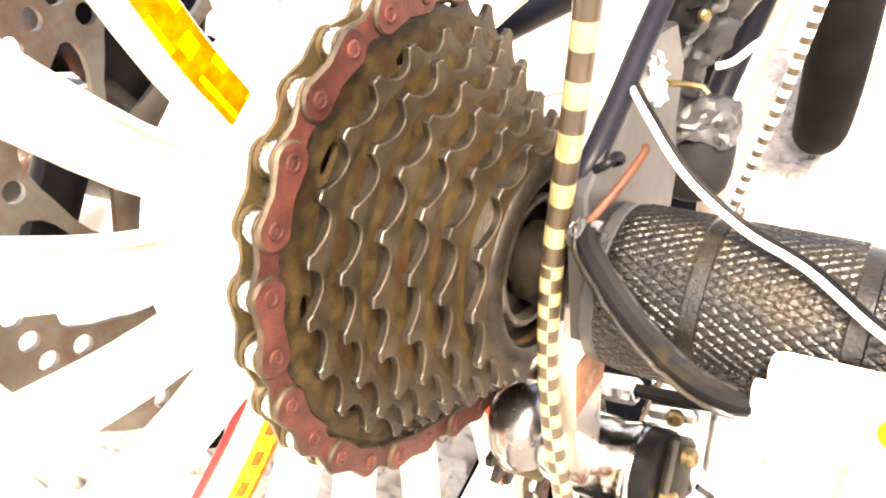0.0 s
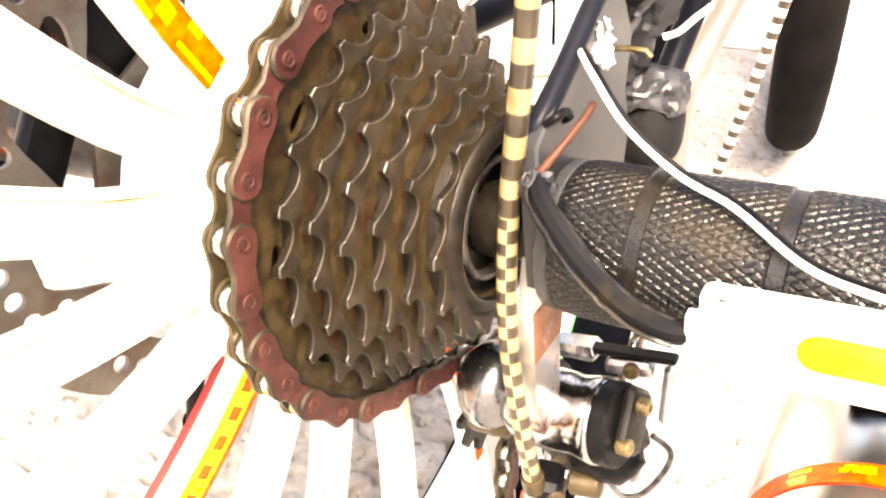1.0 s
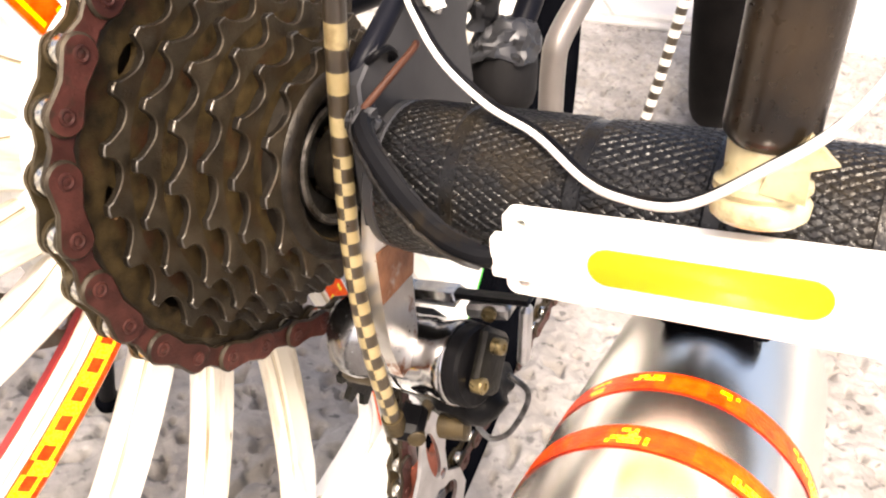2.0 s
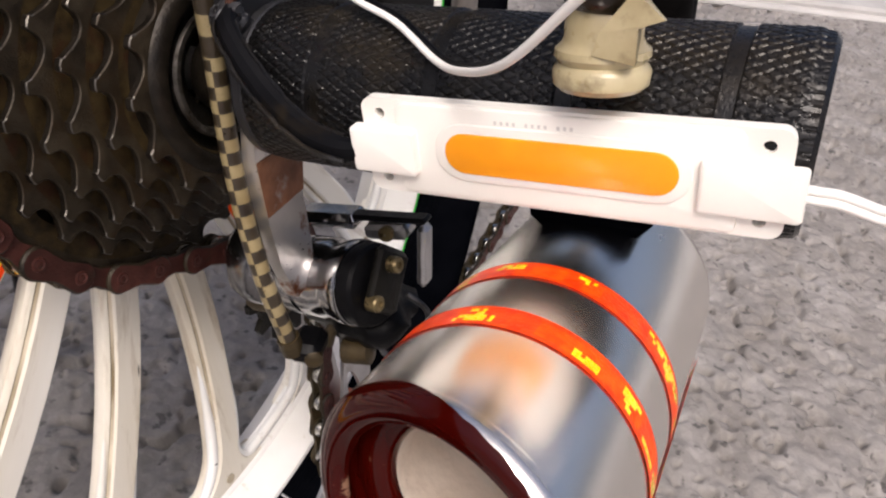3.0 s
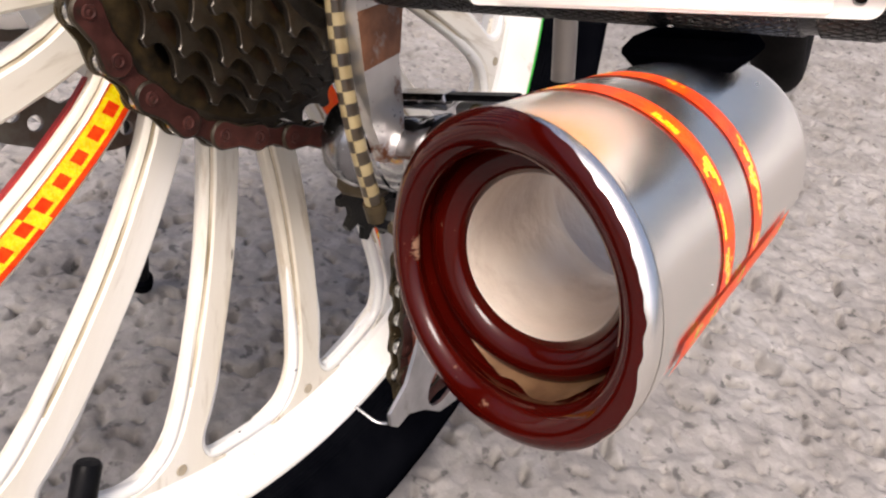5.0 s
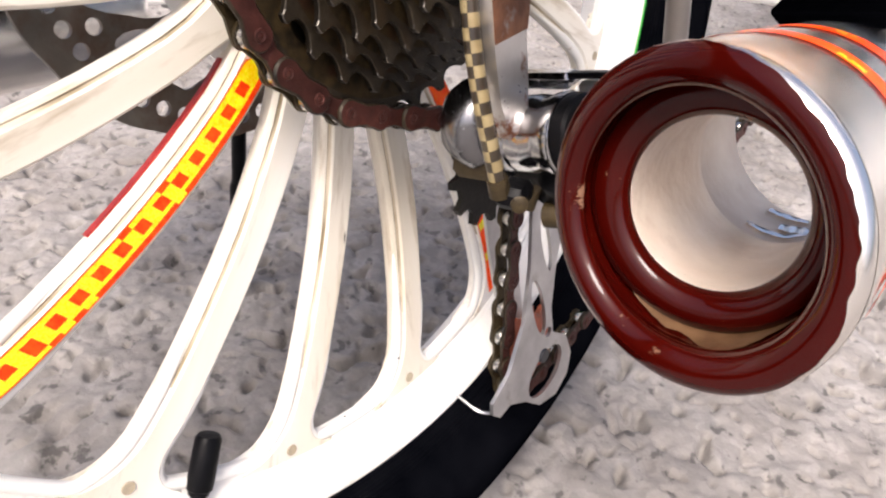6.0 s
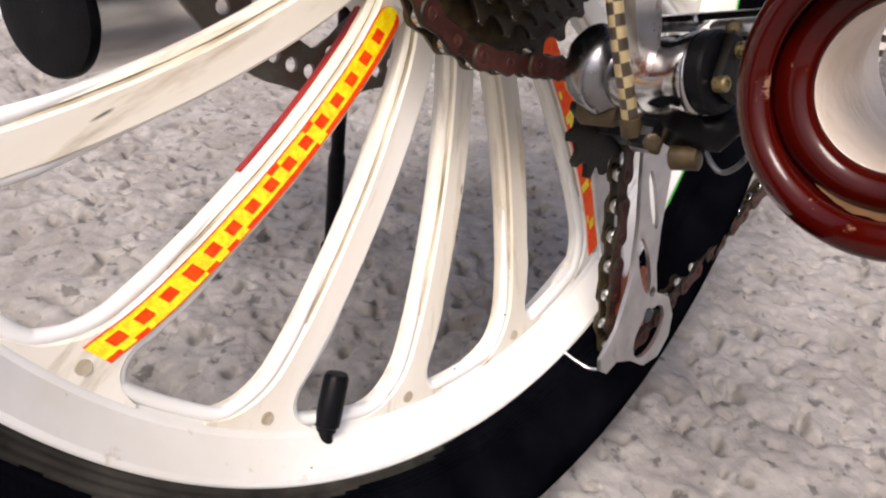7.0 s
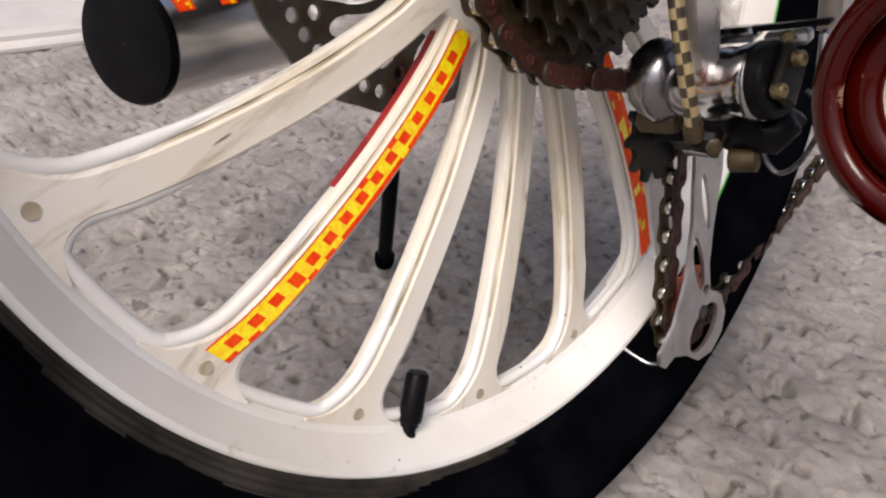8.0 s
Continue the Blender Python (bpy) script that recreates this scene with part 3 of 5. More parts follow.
def build_spoke_tape(n, r0, r1, half, red_share, seed, red_mat=TAPE_RED, aside=0.0):
    """A strip of small reflective squares along one spoke's face."""
    rng = random.Random(seed)
    s = Shape()
    rows = int((r1 - r0) / 3.9)

    def at(r, q):
        off = 0.5 + aside + 0.95 * spoke_lean(r)
        end = min(1.0, (r - r0) / 4.0)
        a = radians(spoke_centre(r)) + (q * half * math.sqrt(max(0.12, 1 - (1 - end) ** 2)) + off) / r
        return (-30.15, r * math.cos(a), r * math.sin(a))
    cuts = (-1, -0.93, -0.55, 0.33, 0.62, 0.93, 1)
    grid = [r0, r0 + 0.8, r0 + 2.0] + [r0 + 3.9 + (r1 - r0 - 3.9) * i / rows for i in range(rows + 1)]
    for i, (ra, rb) in enumerate(zip(grid, grid[1:])):
        for j, (qa, qb) in enumerate(zip(cuts, cuts[1:])):
            red = j in (0, 5) or (j == 4 and ra < 104) or (j == 2 and i % 2 == 0 and i > 2) or (j == 4 and i % 2 == 1 and rng.random() < 0.7) or rng.random() < red_share
            if j not in (0, 5) and rng.random() < 0.045:
                red = not red
            s.add([at(ra, qa), at(rb, qa), at(rb, qb), at(ra, qb)], [(0, 1, 2, 3)], 0 if red else 1)
    edge = [at(r, -1.04) for r in grid] + [at(r, 1.04) for r in reversed(grid)]
    o = len(s.v)
    m = len(edge)
    s.v += edge + [(p[0] - 0.3, p[1], p[2]) for p in edge]
    for j in range(m):
        s.f.append((o + j, o + (j + 1) % m, o + m + (j + 1) % m, o + m + j))
        s.s.append(0)
    me = s.mesh("reflective_tape", [red_mat, TAPE_YELLOW])
    ob = new("reflective_tape", me)
    ob.parent = wheel
    ob.matrix_basis = BASES[wheel.name] @ spoke_turn(n)
    tagged(ob, "red and yellow chequered reflective tape")


build_spoke_tape(1, 47, 170, 4.1, 0.0, 3)
build_spoke_tape(5, 60, 174, 4.1, 0.92, 4, TAPE_ORANGE)
build_spoke_tape(14, 42, 168, 4.1, 0.42, 5, TAPE_ORANGE, aside=-1.4)


def build_edge_tape():
    """Thin red tape on the back edge of one spoke."""
    rings = []
    for i in range(24):
        r = 52 + 60 * i / 23
        half = 7.1 + 0.3 * (r - 60) / 100
        a = radians(spoke_centre(r)) - (half - spoke_lean(r)) / r
        rings.append([(x, (r) * math.cos(a - d / r), r * math.sin(a - d / r)) for x, d in ((-34.6, 0), (-34.8, 0.7), (-37.0, 0.6), (-37.2, 0))])
    part("edge_tape", Shape().rings(rings), RED_TAPE, wheel, "dull red tape on a spoke's edge", m=spoke_turn(1))


build_edge_tape()


def build_hub():
    prof = [(-27.0, 24), (-28.5, 40), (-29.5, 44.5), (-31.0, 46), (-34.5, 47), (-36.0, 50), (-46.0, 50), (-48.5, 47), (-52, 30), (-66, 26), (-72, 27), (-73, 24)]
    part("hub", Shape().lathe(prof, 72), WHITE_PAINT, wheel, "white cast hub with grease marks")
    part("axle", Shape().lathe([(-128, 0.1), (-128, 5), (46, 5), (46, 0.1)], 20), ALU, wheel)


build_hub()


def build_valve():
    d = Vector((-0.6, 8.6, 20.0)).normalized()
    p = Vector((-29.9, -73.9, -166.1))
    prof = [(-3, 3.4), (0.5, 3.0), (1.5, 2.6), (3, 2.6), (3.3, 3.4), (4.6, 3.4), (5.2, 4.2), (8.0, 4.35), (21.5, 4.2), (22.6, 3.4), (22.8, 0.1)]
    s = solid(prof, p, d)
    part("valve_stem", s, BLACK_PLASTIC, wheel, "black rubber valve with plastic cap", m=pose(0, 0, 0, -0.9, 0, 0))


build_valve()

# ---- brake rotor and caliper on the far side ----
def build_rotor():
    t = thing("brake_rotor", (-78, 0, 0), "drilled steel disc brake rotor bolted to the hub", "brake disc", frame_of=BIKE @ nudge((-78, 0, 0), (-5, 0, 0)))
    outline, holes = [], []
    for i in range(180):
        a = 2 * math.pi * i / 180
        r = 77.6 + 2.0 * math.cos(3 * (a - radians(207))) - 1.0 * (0.5 + 0.5 * math.cos(12 * a)) ** 3
        outline.append((r * math.cos(a), r * math.sin(a)))

    def drill(r, degrees_on, hr):
        c = (r * math.cos(radians(degrees_on)), r * math.sin(radians(degrees_on)))
        holes.append([(c[0] + hr * math.cos(2 * math.pi * i / 14), c[1] + hr * math.sin(2 * math.pi * i / 14)) for i in range(14)])
    radii = [60.0, 59.2, 57.4, 54, 50, 46, 42, 36]
    middle = [float(np.interp(r, [36, 43, 50, 56, 60], [147, 136.3, 125.8, 120.5, 119.0])) for r in radii]
    half = [9.5, 7.6, 6.0, 4.3, 3.6, 3.4, 3.6, 4.6]
    for k in range(8):
        win = [(r, c + w) for r, c, w in zip(radii, middle, half)] + [(r, c + 45 - w) for r, c, w in reversed(list(zip(radii, middle, half)))]
        holes.append([(r * math.cos(radians(a + 45 * k)), r * math.sin(radians(a + 45 * k))) for r, a in win])
        drill(60.0, 118.8 + 45 * k, 2.8)
    for k in range(52):
        drill(68.3, 121.5 + 360 / 52 * k, 2.75)
    holes.append([(17 * math.cos(2 * math.pi * i / 24), 17 * math.sin(2 * math.pi * i / 24)) for i in range(24)])
    part("disc", Shape().plate(outline, -79, -77, holes), ROTOR_STEEL, t, sharp=30)
    bolt = Shape().lathe([(-77, 3.2), (-75.2, 3.2), (-74.6, 2.6), (-74.6, 0.1)], 14).mesh("bolt", [ALU])
    for k in range(6):
        a = 2 * math.pi * k / 6
        part("bolt", bolt, ALU, t, m=shift(0, 0.022 * math.cos(a), 0.022 * math.sin(a)))


build_rotor()


def build_caliper():
    t = thing("brake_caliper", (-86, -30, 28), "black disc brake caliper clamped over the rotor", "brake caliper", frame_of=BIKE @ nudge((-78, 0, 0), (-5, 0, 0)))
    part("body", Shape().box(shift(-92, -12, 44) @ pose(0, 0, 0, 38, 0, 0), (20, 30, 46), 4), BLACK_PLASTIC, t)
    part("arm", Shape().box(shift(-90, -40, 12) @ pose(0, 0, 0, -30, 0, 0), (9, 14, 44), 3), BLACK_PLASTIC, t)
    part("piston_cap", solid([(0, 11), (5, 11), (6, 9.5), (6, 0.1)], (-102, -12, 44), (-1, 0, 0)), FRAME_GREY, t)
    for z in (0, 8):
        part("hose", Shape().tube(smooth_path([(-100, -62, 28 + z), (-100, -41, 40), (-100, -28, 38 - z), (-100, -10, 36 - z), (-98, 10, 44)]), 2.2, 10), BLACK_PLASTIC, t)


build_caliper()

# ---- freewheel and chain ----
COGS = [(28, -4.4), (24, 0.7), (22, 5.6), (20, 10.5), (18, 15.4), (16, 20.3), (14, 25.2)]
PIN0 = 169.0
CHAIN_X = -4.4


def tooth_outline(n, tip):
    """Worn sprocket outline in the wheel's plane: blunt tips, steep under the tip, then a long concave ramp to the next."""
    pitch = 12.7 / 2 / math.sin(math.pi / n)
    step = 2 * math.pi / n
    rng = random.Random(n)
    pts = []
    for k in range(n):
        wear = 0.5 * (rng.random() - 0.5)
        for u, dr in ((-0.135, 0.1), (-0.115, 0.8), (-0.03, 1.05), (0.07, 0.95), (0.098, 0.5), (0.112, -0.5), (0.14, -1.6), (0.19, -2.5), (0.27, -3.1),
                      (0.37, -3.3), (0.48, -3.15), (0.60, -2.6), (0.70, -1.8), (0.785, -0.9), (0.84, -0.25)):
            r, a = pitch + dr + (wear if -0.2 < u < 0.11 else 0.0), radians(tip) + (k + u) * step
            pts.append((r * math.cos(a), r * math.sin(a)))
    return pts


def build_freewheel():
    t = thing("freewheel", (15, 0, -57), "seven-speed freewheel of grimy brown steel sprockets", "sprocket cluster")
    tips = (PIN0 + 180 / 28, 162.7, 166.0, 172.0, 165.0, 171.0, 179.2)
    for i, (n, x) in enumerate(COGS):
        outline = tooth_outline(n, tips[i])
        bore = [(19 * math.cos(2 * math.pi * k / 30), 19 * math.sin(2 * math.pi * k / 30)) for k in range(30)]
        holes = [bore]
        if i == 0:
            for k in range(9):
                a, c = 2 * math.pi * (k + 0.45) / 9, 45.0
                holes.append([(c * math.cos(a) + 1.9 * math.cos(b) * math.cos(a) - 4.0 * math.sin(b) * math.sin(a),
                               c * math.sin(a) + 1.9 * math.cos(b) * math.sin(a) + 4.0 * math.sin(b) * math.cos(a)) for b in [2 * math.pi * q / 12 for q in range(12)]])
        root = 12.7 / 2 / math.sin(math.pi / n) - 5.0
        zone = [(root * math.cos(2 * math.pi * k / 90), root * math.sin(2 * math.pi * k / 90)) for k in range(90)]
        s = Shape().plate(outline, x - 0.8, x + 1.0, [zone], edge=0.25, rim_slot=1, wall_slot=3, rim_pick=lambda j: j % 15 in (0, 1, 2, 3, 14))
        s.plate(zone, x - 0.85, x + 0.95, holes if i == 0 else [bore], slot=2)
        part("sprocket", s, [COG_STEEL, WORN_STEEL, COG_RUST, COG_WALL], t, sharp=30)
        nxt = COGS[i + 1][0] if i + 1 < len(COGS) else 0
        if nxt:
            rs = 12.7 / 2 / math.sin(math.pi / nxt) - 5.2
            x1 = COGS[i + 1][1]
            part("spacer", Shape().lathe([(x + 0.9, rs - 1.5), (x + 1.0, rs), (x1 - 1.0, rs), (x1 - 0.9, rs - 1.5)], 64), COG_WALL, t)
    # Slot 1, inside the body's rim, is plain near-black.
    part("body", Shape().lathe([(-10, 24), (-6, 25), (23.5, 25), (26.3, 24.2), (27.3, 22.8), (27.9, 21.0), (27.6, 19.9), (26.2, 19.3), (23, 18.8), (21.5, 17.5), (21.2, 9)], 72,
                               slots=lambda i, j: 0 if i < 6 else 1), [COG_WALL, NEAR_BLACK], t, "brown freewheel body with a near-black recess", sharp=50)
    # Dark disc added so the largest sprocket's holes don't show the white hub.
    part("back_plate", Shape().lathe([(-7.4, 19), (-7.4, 49.5), (-6.6, 49.9), (-6.2, 49.5), (-6.2, 19)], 72), COG_WALL, t, "dark disc added to blacken the sprocket holes from behind")
    part("lockring", Shape().lathe([(22.4, 13.4), (22.8, 15.4), (24.6, 15.8), (25.2, 15.2), (25.2, 14.0), (23.0, 13.4)], 48), WORN_STEEL, t)
    return t


build_freewheel()


def build_axle_nut():
    t = thing("axle_nut", (38, 0, 0), "greasy steel cone and axle nut between freewheel and frame", "nut")
    part("cone", Shape().lathe([(22, 6), (23, 9.0), (28, 9.8), (33, 9.6), (37.5, 8.6), (39.2, 5)], 40), COG_WALL, t, "dark oily steel cone")
    hexa = [(9.8 * math.cos(radians(60 * k)), 9.8 * math.sin(radians(60 * k))) for k in range(6)]
    part("hex_nut", Shape().plate(hexa, 44.2, 48.5), BRASS, t, "brass-coloured hexagon nut")


build_axle_nut()


def arc(c, r, a0, a1, n=24):
    return [(c[0] + r * math.cos(radians(a0 + (a1 - a0) * i / n)), c[1] + r * math.sin(radians(a0 + (a1 - a0) * i / n))) for i in range(n + 1)]


PITCH = 12.7
GUIDE, TENSION, PULLEY_R = (38.0, -86.5), (63.9, -175.0), 18.2


def chain_pins():
    """Pins from the upper run, round the largest sprocket, through the pulleys and along the lower run."""
    r = PITCH / 2 / math.sin(math.pi / 28)
    step = 360 / 28
    a_top, a_low = PIN0 - 6 * step, PIN0 + 7 * step
    on = [(r * math.cos(radians(a_top + k * step)), r * math.sin(radians(a_top + k * step))) for k in range(14)]
    d = radians(a_top - 90)
    upper = [(on[0][0] + PITCH * k * math.cos(d), on[0][1] + PITCH * k * math.sin(d)) for k in range(26, 0, -1)]
    path = [on[-1]] + arc(GUIDE, PULLEY_R, 82, -14) + arc(TENSION, PULLEY_R, 168, 284) + [(TENSION[0] + 400, TENSION[1] - PULLEY_R + 104)]
    lower = []
    walk_pts = resample([(0, y, z) for y, z in path], 0.1)
    last = walk_pts[0]
    for q in walk_pts:
        if (q - last).length >= PITCH:
            lower.append((q.y, q.z))
            last = q
    return upper + on + lower[:37]


def link_outline(waist, r):
    pts = []
    for k in range(13):
        a = radians(-90 - 180 * k / 12)
        pts.append((-PITCH / 2 + r * math.cos(a), r * math.sin(a)))
    pts.append((0, waist))
    for k in range(13):
        a = radians(90 - 180 * k / 12)
        pts.append((PITCH / 2 + r * math.cos(a), r * math.sin(a)))
    pts.append((0, -waist))
    return pts


def build_chain():
    t = thing("chain", (0, 0, -60), "red-brown greasy bicycle chain on the largest sprocket", "chain")
    outer, inner = Shape(), Shape()
    o = link_outline(3.1, 4.3)
    outer.plate(o, 2.55, 3.65, slot=0, edge=0.55, rim_slot=3).plate(o, -3.55, -2.55, slot=1)
    pin = Shape().lathe([(-4.0, 0.1), (-4.0, 1.7), (3.65, 1.9), (3.95, 1.8), (4.1, 1.4), (3.95, 1.05), (3.85, 0.95), (3.95, 0.7), (4.0, 0.1)], 16).mesh("pin", [CHAIN_RED])
    n = link_outline(2.7, 4.1)
    inner.plate(n, 1.45, 2.5, slot=0, edge=0.5, rim_slot=3).plate(n, -2.45, -1.45, slot=1)
    roller = Shape().lathe([(-1.4, 1.9), (-1.4, 3.75), (-1.2, 3.9), (1.2, 3.9), (1.4, 3.75), (1.4, 1.9)], 18).mesh("roller", [ROLLER])
    mo = outer.mesh("outer_link", [CHAIN_RED, BRONZE, ROLLER, COG_STEEL], sharp=30)
    mi = inner.mesh("inner_link", [CHAIN_RED, BRONZE, ROLLER, COG_STEEL], sharp=30)
    pins = chain_pins()
    first = 26 + 6
    for k, (a, b) in enumerate(zip(pins, pins[1:])):
        ang = math.degrees(math.atan2(b[1] - a[1], b[0] - a[0]))
        odd = (k - first) % 2 == 0
        link = part("outer_link" if odd else "inner_link", mo if odd else mi, CHAIN_RED, t,
             m=pose(CHAIN_X * 0.001 * (1 if k < 39 else max(0.0, 1 - (k - 38) / 8)), (a[0] + b[0]) / 2000, (a[1] + b[1]) / 2000, ang, 0, 0))
        for y in (-PITCH / 2000, PITCH / 2000):
            sub_part = new("pin" if odd else "roller", pin if odd else roller)
            sub_part.parent = link
            sub_part.matrix_basis = shift(0, y, 0)


build_chain()

# ---- rear derailleur ----
def crumple(shape, amount, seed, freq=0.13):
    """Dents a shape at random."""
    shape.v = [tuple(Vector(p) + amount * noise.noise_vector(Vector(p) * freq + Vector((seed, 0, 0)))) for p in shape.v]
    return shape


def pulley(name, c, t, mat, label):
    pts = []
    for k in range(11):
        for q, r in ((0, 15.6), (0.22, 16.0), (0.38, 20.0), (0.62, 20.0), (0.78, 16.0)):
            a = 2 * math.pi * (k + q) / 11
            pts.append((c[0] + r * math.cos(a), c[1] + r * math.sin(a)))
    hole = [(c[0] + 3 * math.cos(2 * math.pi * k / 12), c[1] + 3 * math.sin(2 * math.pi * k / 12)) for k in range(12)]
    p = part(name, Shape().plate(pts, -1.1, 1.1, [hole]), mat, t, label)
    s = Shape().lathe([(-5, 0.1), (-5, 3.2), (5, 3.2), (9.5, 3.4), (10.2, 2.8), (10.2, 0.1)], 16)
    s.v = [(x, y + c[0], z + c[1]) for x, y, z in s.v]
    part("pulley_bolt", s, FRAME_GREY, t)
    return p


def oval(c, a, b, tilt, n=18):
    ct, st = math.cos(radians(tilt)), math.sin(radians(tilt))
    return [(c[0] + a * math.cos(2 * math.pi * k / n) * ct - b * math.sin(2 * math.pi * k / n) * st,
             c[1] + a * math.cos(2 * math.pi * k / n) * st + b * math.sin(2 * math.pi * k / n) * ct) for k in range(n)]


def build_derailleur():
    UP, HANG, LOW = nudge((48, 15, -55), (3.6, -5.2, 1.2), 0.97, (2.0, -1.0, -0.5)), nudge((38, 2, -25), (0, 0, 0)), nudge((20, 60, -140), (-0.5, 1.1, -6.4), 1.041, (-1.5, -2.3, -0.4))
    t = thing("rear_derailleur", (20, 20, -60), "chromed rear derailleur with black knuckle and slotted cage", "derailleur")
    hanger = [(-9, -4), (9, -3), (7, -16), (4.5, -30), (5.5, -46), (5, -56), (-3, -58), (-7.5, -46), (-10, -30), (-11, -16)]
    part("hanger", Shape().plate(hanger, 36.5, 40.5), HANGER, t, "bare steel hanger plate with a rust patch", m=HANG)
    part("rust_band", Shape().plate([(-10.9, -17), (6.8, -15.5), (4.6, -29.4), (-9.6, -31.5)], 40.5, 40.8), RUST, t, m=HANG)
    way = Vector((0.978, -0.11, 0.17)).normalized()
    mid = Vector((53, 10.5, -58))
    part("pivot_shell", solid([(-33, 0.1), (-32.6, 5), (-30.5, 8.6), (-27, 10.6), (-22, 11.4), (-19, 11.3), (-18.4, 10.6), (-17.6, 10.6)], mid, way), CHROME, t, "chromed pivot shell")
    part("barrel", solid([(-18, 10.4), (-17.4, 11.3), (-11, 11.5), (-8.5, 11.0), (-7, 11.2), (-4.2, 11.9), (-1.4, 12.2), (-0.4, 11.8), (-0.4, 10.5)], mid, way), CHROME, t)
    part("knuckle", solid([(-0.8, 10.8), (-0.2, 11.5), (1.8, 11.7), (3.6, 11.5), (4.4, 10.6), (4.6, 0.1)], mid, way), BLACK_PLASTIC, t, "black plastic end housing")
    part("end_boss", Shape().box(shift(*(mid + way * 5.6 + Vector((0.3, 2.4, 0.6)))) @ pose(0, 0, 0, -38, -10, -6), (3.6, 12, 18), 1.8), PULLEY, t)
    for p in ((61.4, 13.1, -51.4), (59.9, 4.7, -59.2)):
        part("limit_screw", solid([(-2, 2.3), (1.0, 2.3), (1.5, 1.8), (1.5, 1.0), (0.9, 0.9), (0.9, 0.1)], p, way), BRASS, t, "brass-coloured limit screw")
    part("link_plate", crumple(Shape().box(shift(34, 24, -47) @ pose(0, 0, 0, 0, -6, 6), (20, 9, 4.5), 1.8), 1.2, 4, 0.15), CHROME, t, "dark chrome parallelogram link")
    part("link_lever", Shape().box(shift(50, 24, -44.2) @ pose(0, 0, 0, 0, -6, 4), (31, 5, 1.8), 0.7), BLACK_PLASTIC, t)
    part("link_block", Shape().box(shift(53, 25, -47.6) @ pose(0, 0, 0, 0, -6, 8), (13, 8, 4.6), 1.2), ALU, t)
    part("link_screw", solid([(0, 2.2), (1.6, 2.2), (2.1, 1.6), (2.1, 0.1)], (54.5, 21, -47), (0.25, -0.95, 0.1)), BRASS, t)
    part("link_arm", Shape().box(shift(63.6, 25.3, -54) @ pose(0, 0, 0, -8, 0, 12), (3.2, 6.5, 18), 1.4), ALU, t, "dull aluminium end arm")
    part("end_dome", crumple(Shape().ball((16, 13, -61), 13.5, 18, squash=(0.8, 0.85, 1.05)), 1.2, 6, 0.1), DULL_CHROME, t, "dull chromed end dome", m=Matrix())
    part("dome_skirt", crumple(Shape().box(shift(15, 16, -75) @ pose(0, 0, 0, -12, 0, 8), (15, 13, 9), 2.5), 0.8, 4, 0.2), BRONZE, t, "brown skirt plate below the dome")
    part("lower_knuckle", Shape().box(shift(14, 40, -80) @ pose(0, 0, 0, 0, 0, 10), (20, 26, 22), 5), BLACK_PLASTIC, t, m=UP)
    part("pivot_block", crumple(Shape().ball((40, 26, -76), 13, 14, squash=(1.3, 1.1, 0.75)), 4, 3), BLACK_PLASTIC, t, m=UP)
    part("spring_arm", Shape().tube(smooth_path([(36.5, 12, -84), (38.5, 12, -78.4), (41.6, 12, -74.6), (46.6, 12, -73.0), (54.5, 13, -73.6)]), 1.9, 10), BRONZE, t, "bronze spring arm under the barrel")
    part("adjuster", solid([(-4.5, 3.2), (-4, 4.0), (4, 4.0), (4.5, 3.2), (5, 0.1)], (46.5, 13, -84.3), (1, 0.2, 0.1)), BRONZE, t)
    part("cable_anchor", Shape().box(shift(37, 2, -75) @ pose(0, 0, 0, 0, 10, 20), (9, 12, 7), 2), BLACK_PLASTIC, t, m=UP)
    part("anchor_bolt", solid([(0, 2.6), (3, 2.6), (3.4, 2.0), (3.4, 0.1)], (40, 0, -76), (0.6, -0.8, 0)), BRONZE, t, m=UP)
    part("spring_clip", Shape().tube(smooth_path([(47, 20, -72), (46, 22, -80.6), (47, 22, -86.6), (51.8, 22, -91.3), (58.2, 22, -87.1), (63.9, 22, -75.5), (64.8, 22, -68.3), (60, 20, -63)]), 0.9, 8), FOIL, t, "bent wire ring under the body", m=UP)
    cage = [(57, -94), (55, -124), (50, -147), (40, -164), (29, -172), (29, -177), (33, -180), (40, -178), (50, -182), (60, -189), (72, -190), (81, -184), (84, -175), (80, -165), (70, -159),
            (69, -147), (72, -131), (79, -108), (80, -96), (70, -90)]
    holes = [oval((65.5, -118), 13, 2.9, 102), oval((60, -144), 13.5, 3.8, 104), oval((64.5, -174.8), 13.0, 8.6, 28), oval((66.5, -157.5), 2.4, 2.4, 0, 12)]
    part("outer_cage", Shape().plate(cage, 7.6, 9.2, holes), ALU, t, "silver slotted cage plate", sharp=30, m=LOW)
    part("inner_cage", Shape().plate(oval((61, -130), 52, 8, 100, 32), -9, -7.6), ALU, t, m=LOW)
    pulley("guide_pulley", GUIDE, t, PULLEY, "toothed black nylon pulley")
    pulley("tension_pulley", TENSION, t, ORANGE_PULLEY, "toothed faded orange nylon pulley")
    part("cage_pivot", solid([(0, 8), (10, 8), (11, 6.5), (11, 0.1)], (8, 55, -88), (1, 0, 0)), ALU, t, m=LOW)
    part("wire_guard", Shape().tube(smooth_path([(8, 33, -178), (4, 27, -176), (-6, 26, -172)]), 0.6, 8), ALU, t, m=LOW)


build_derailleur()

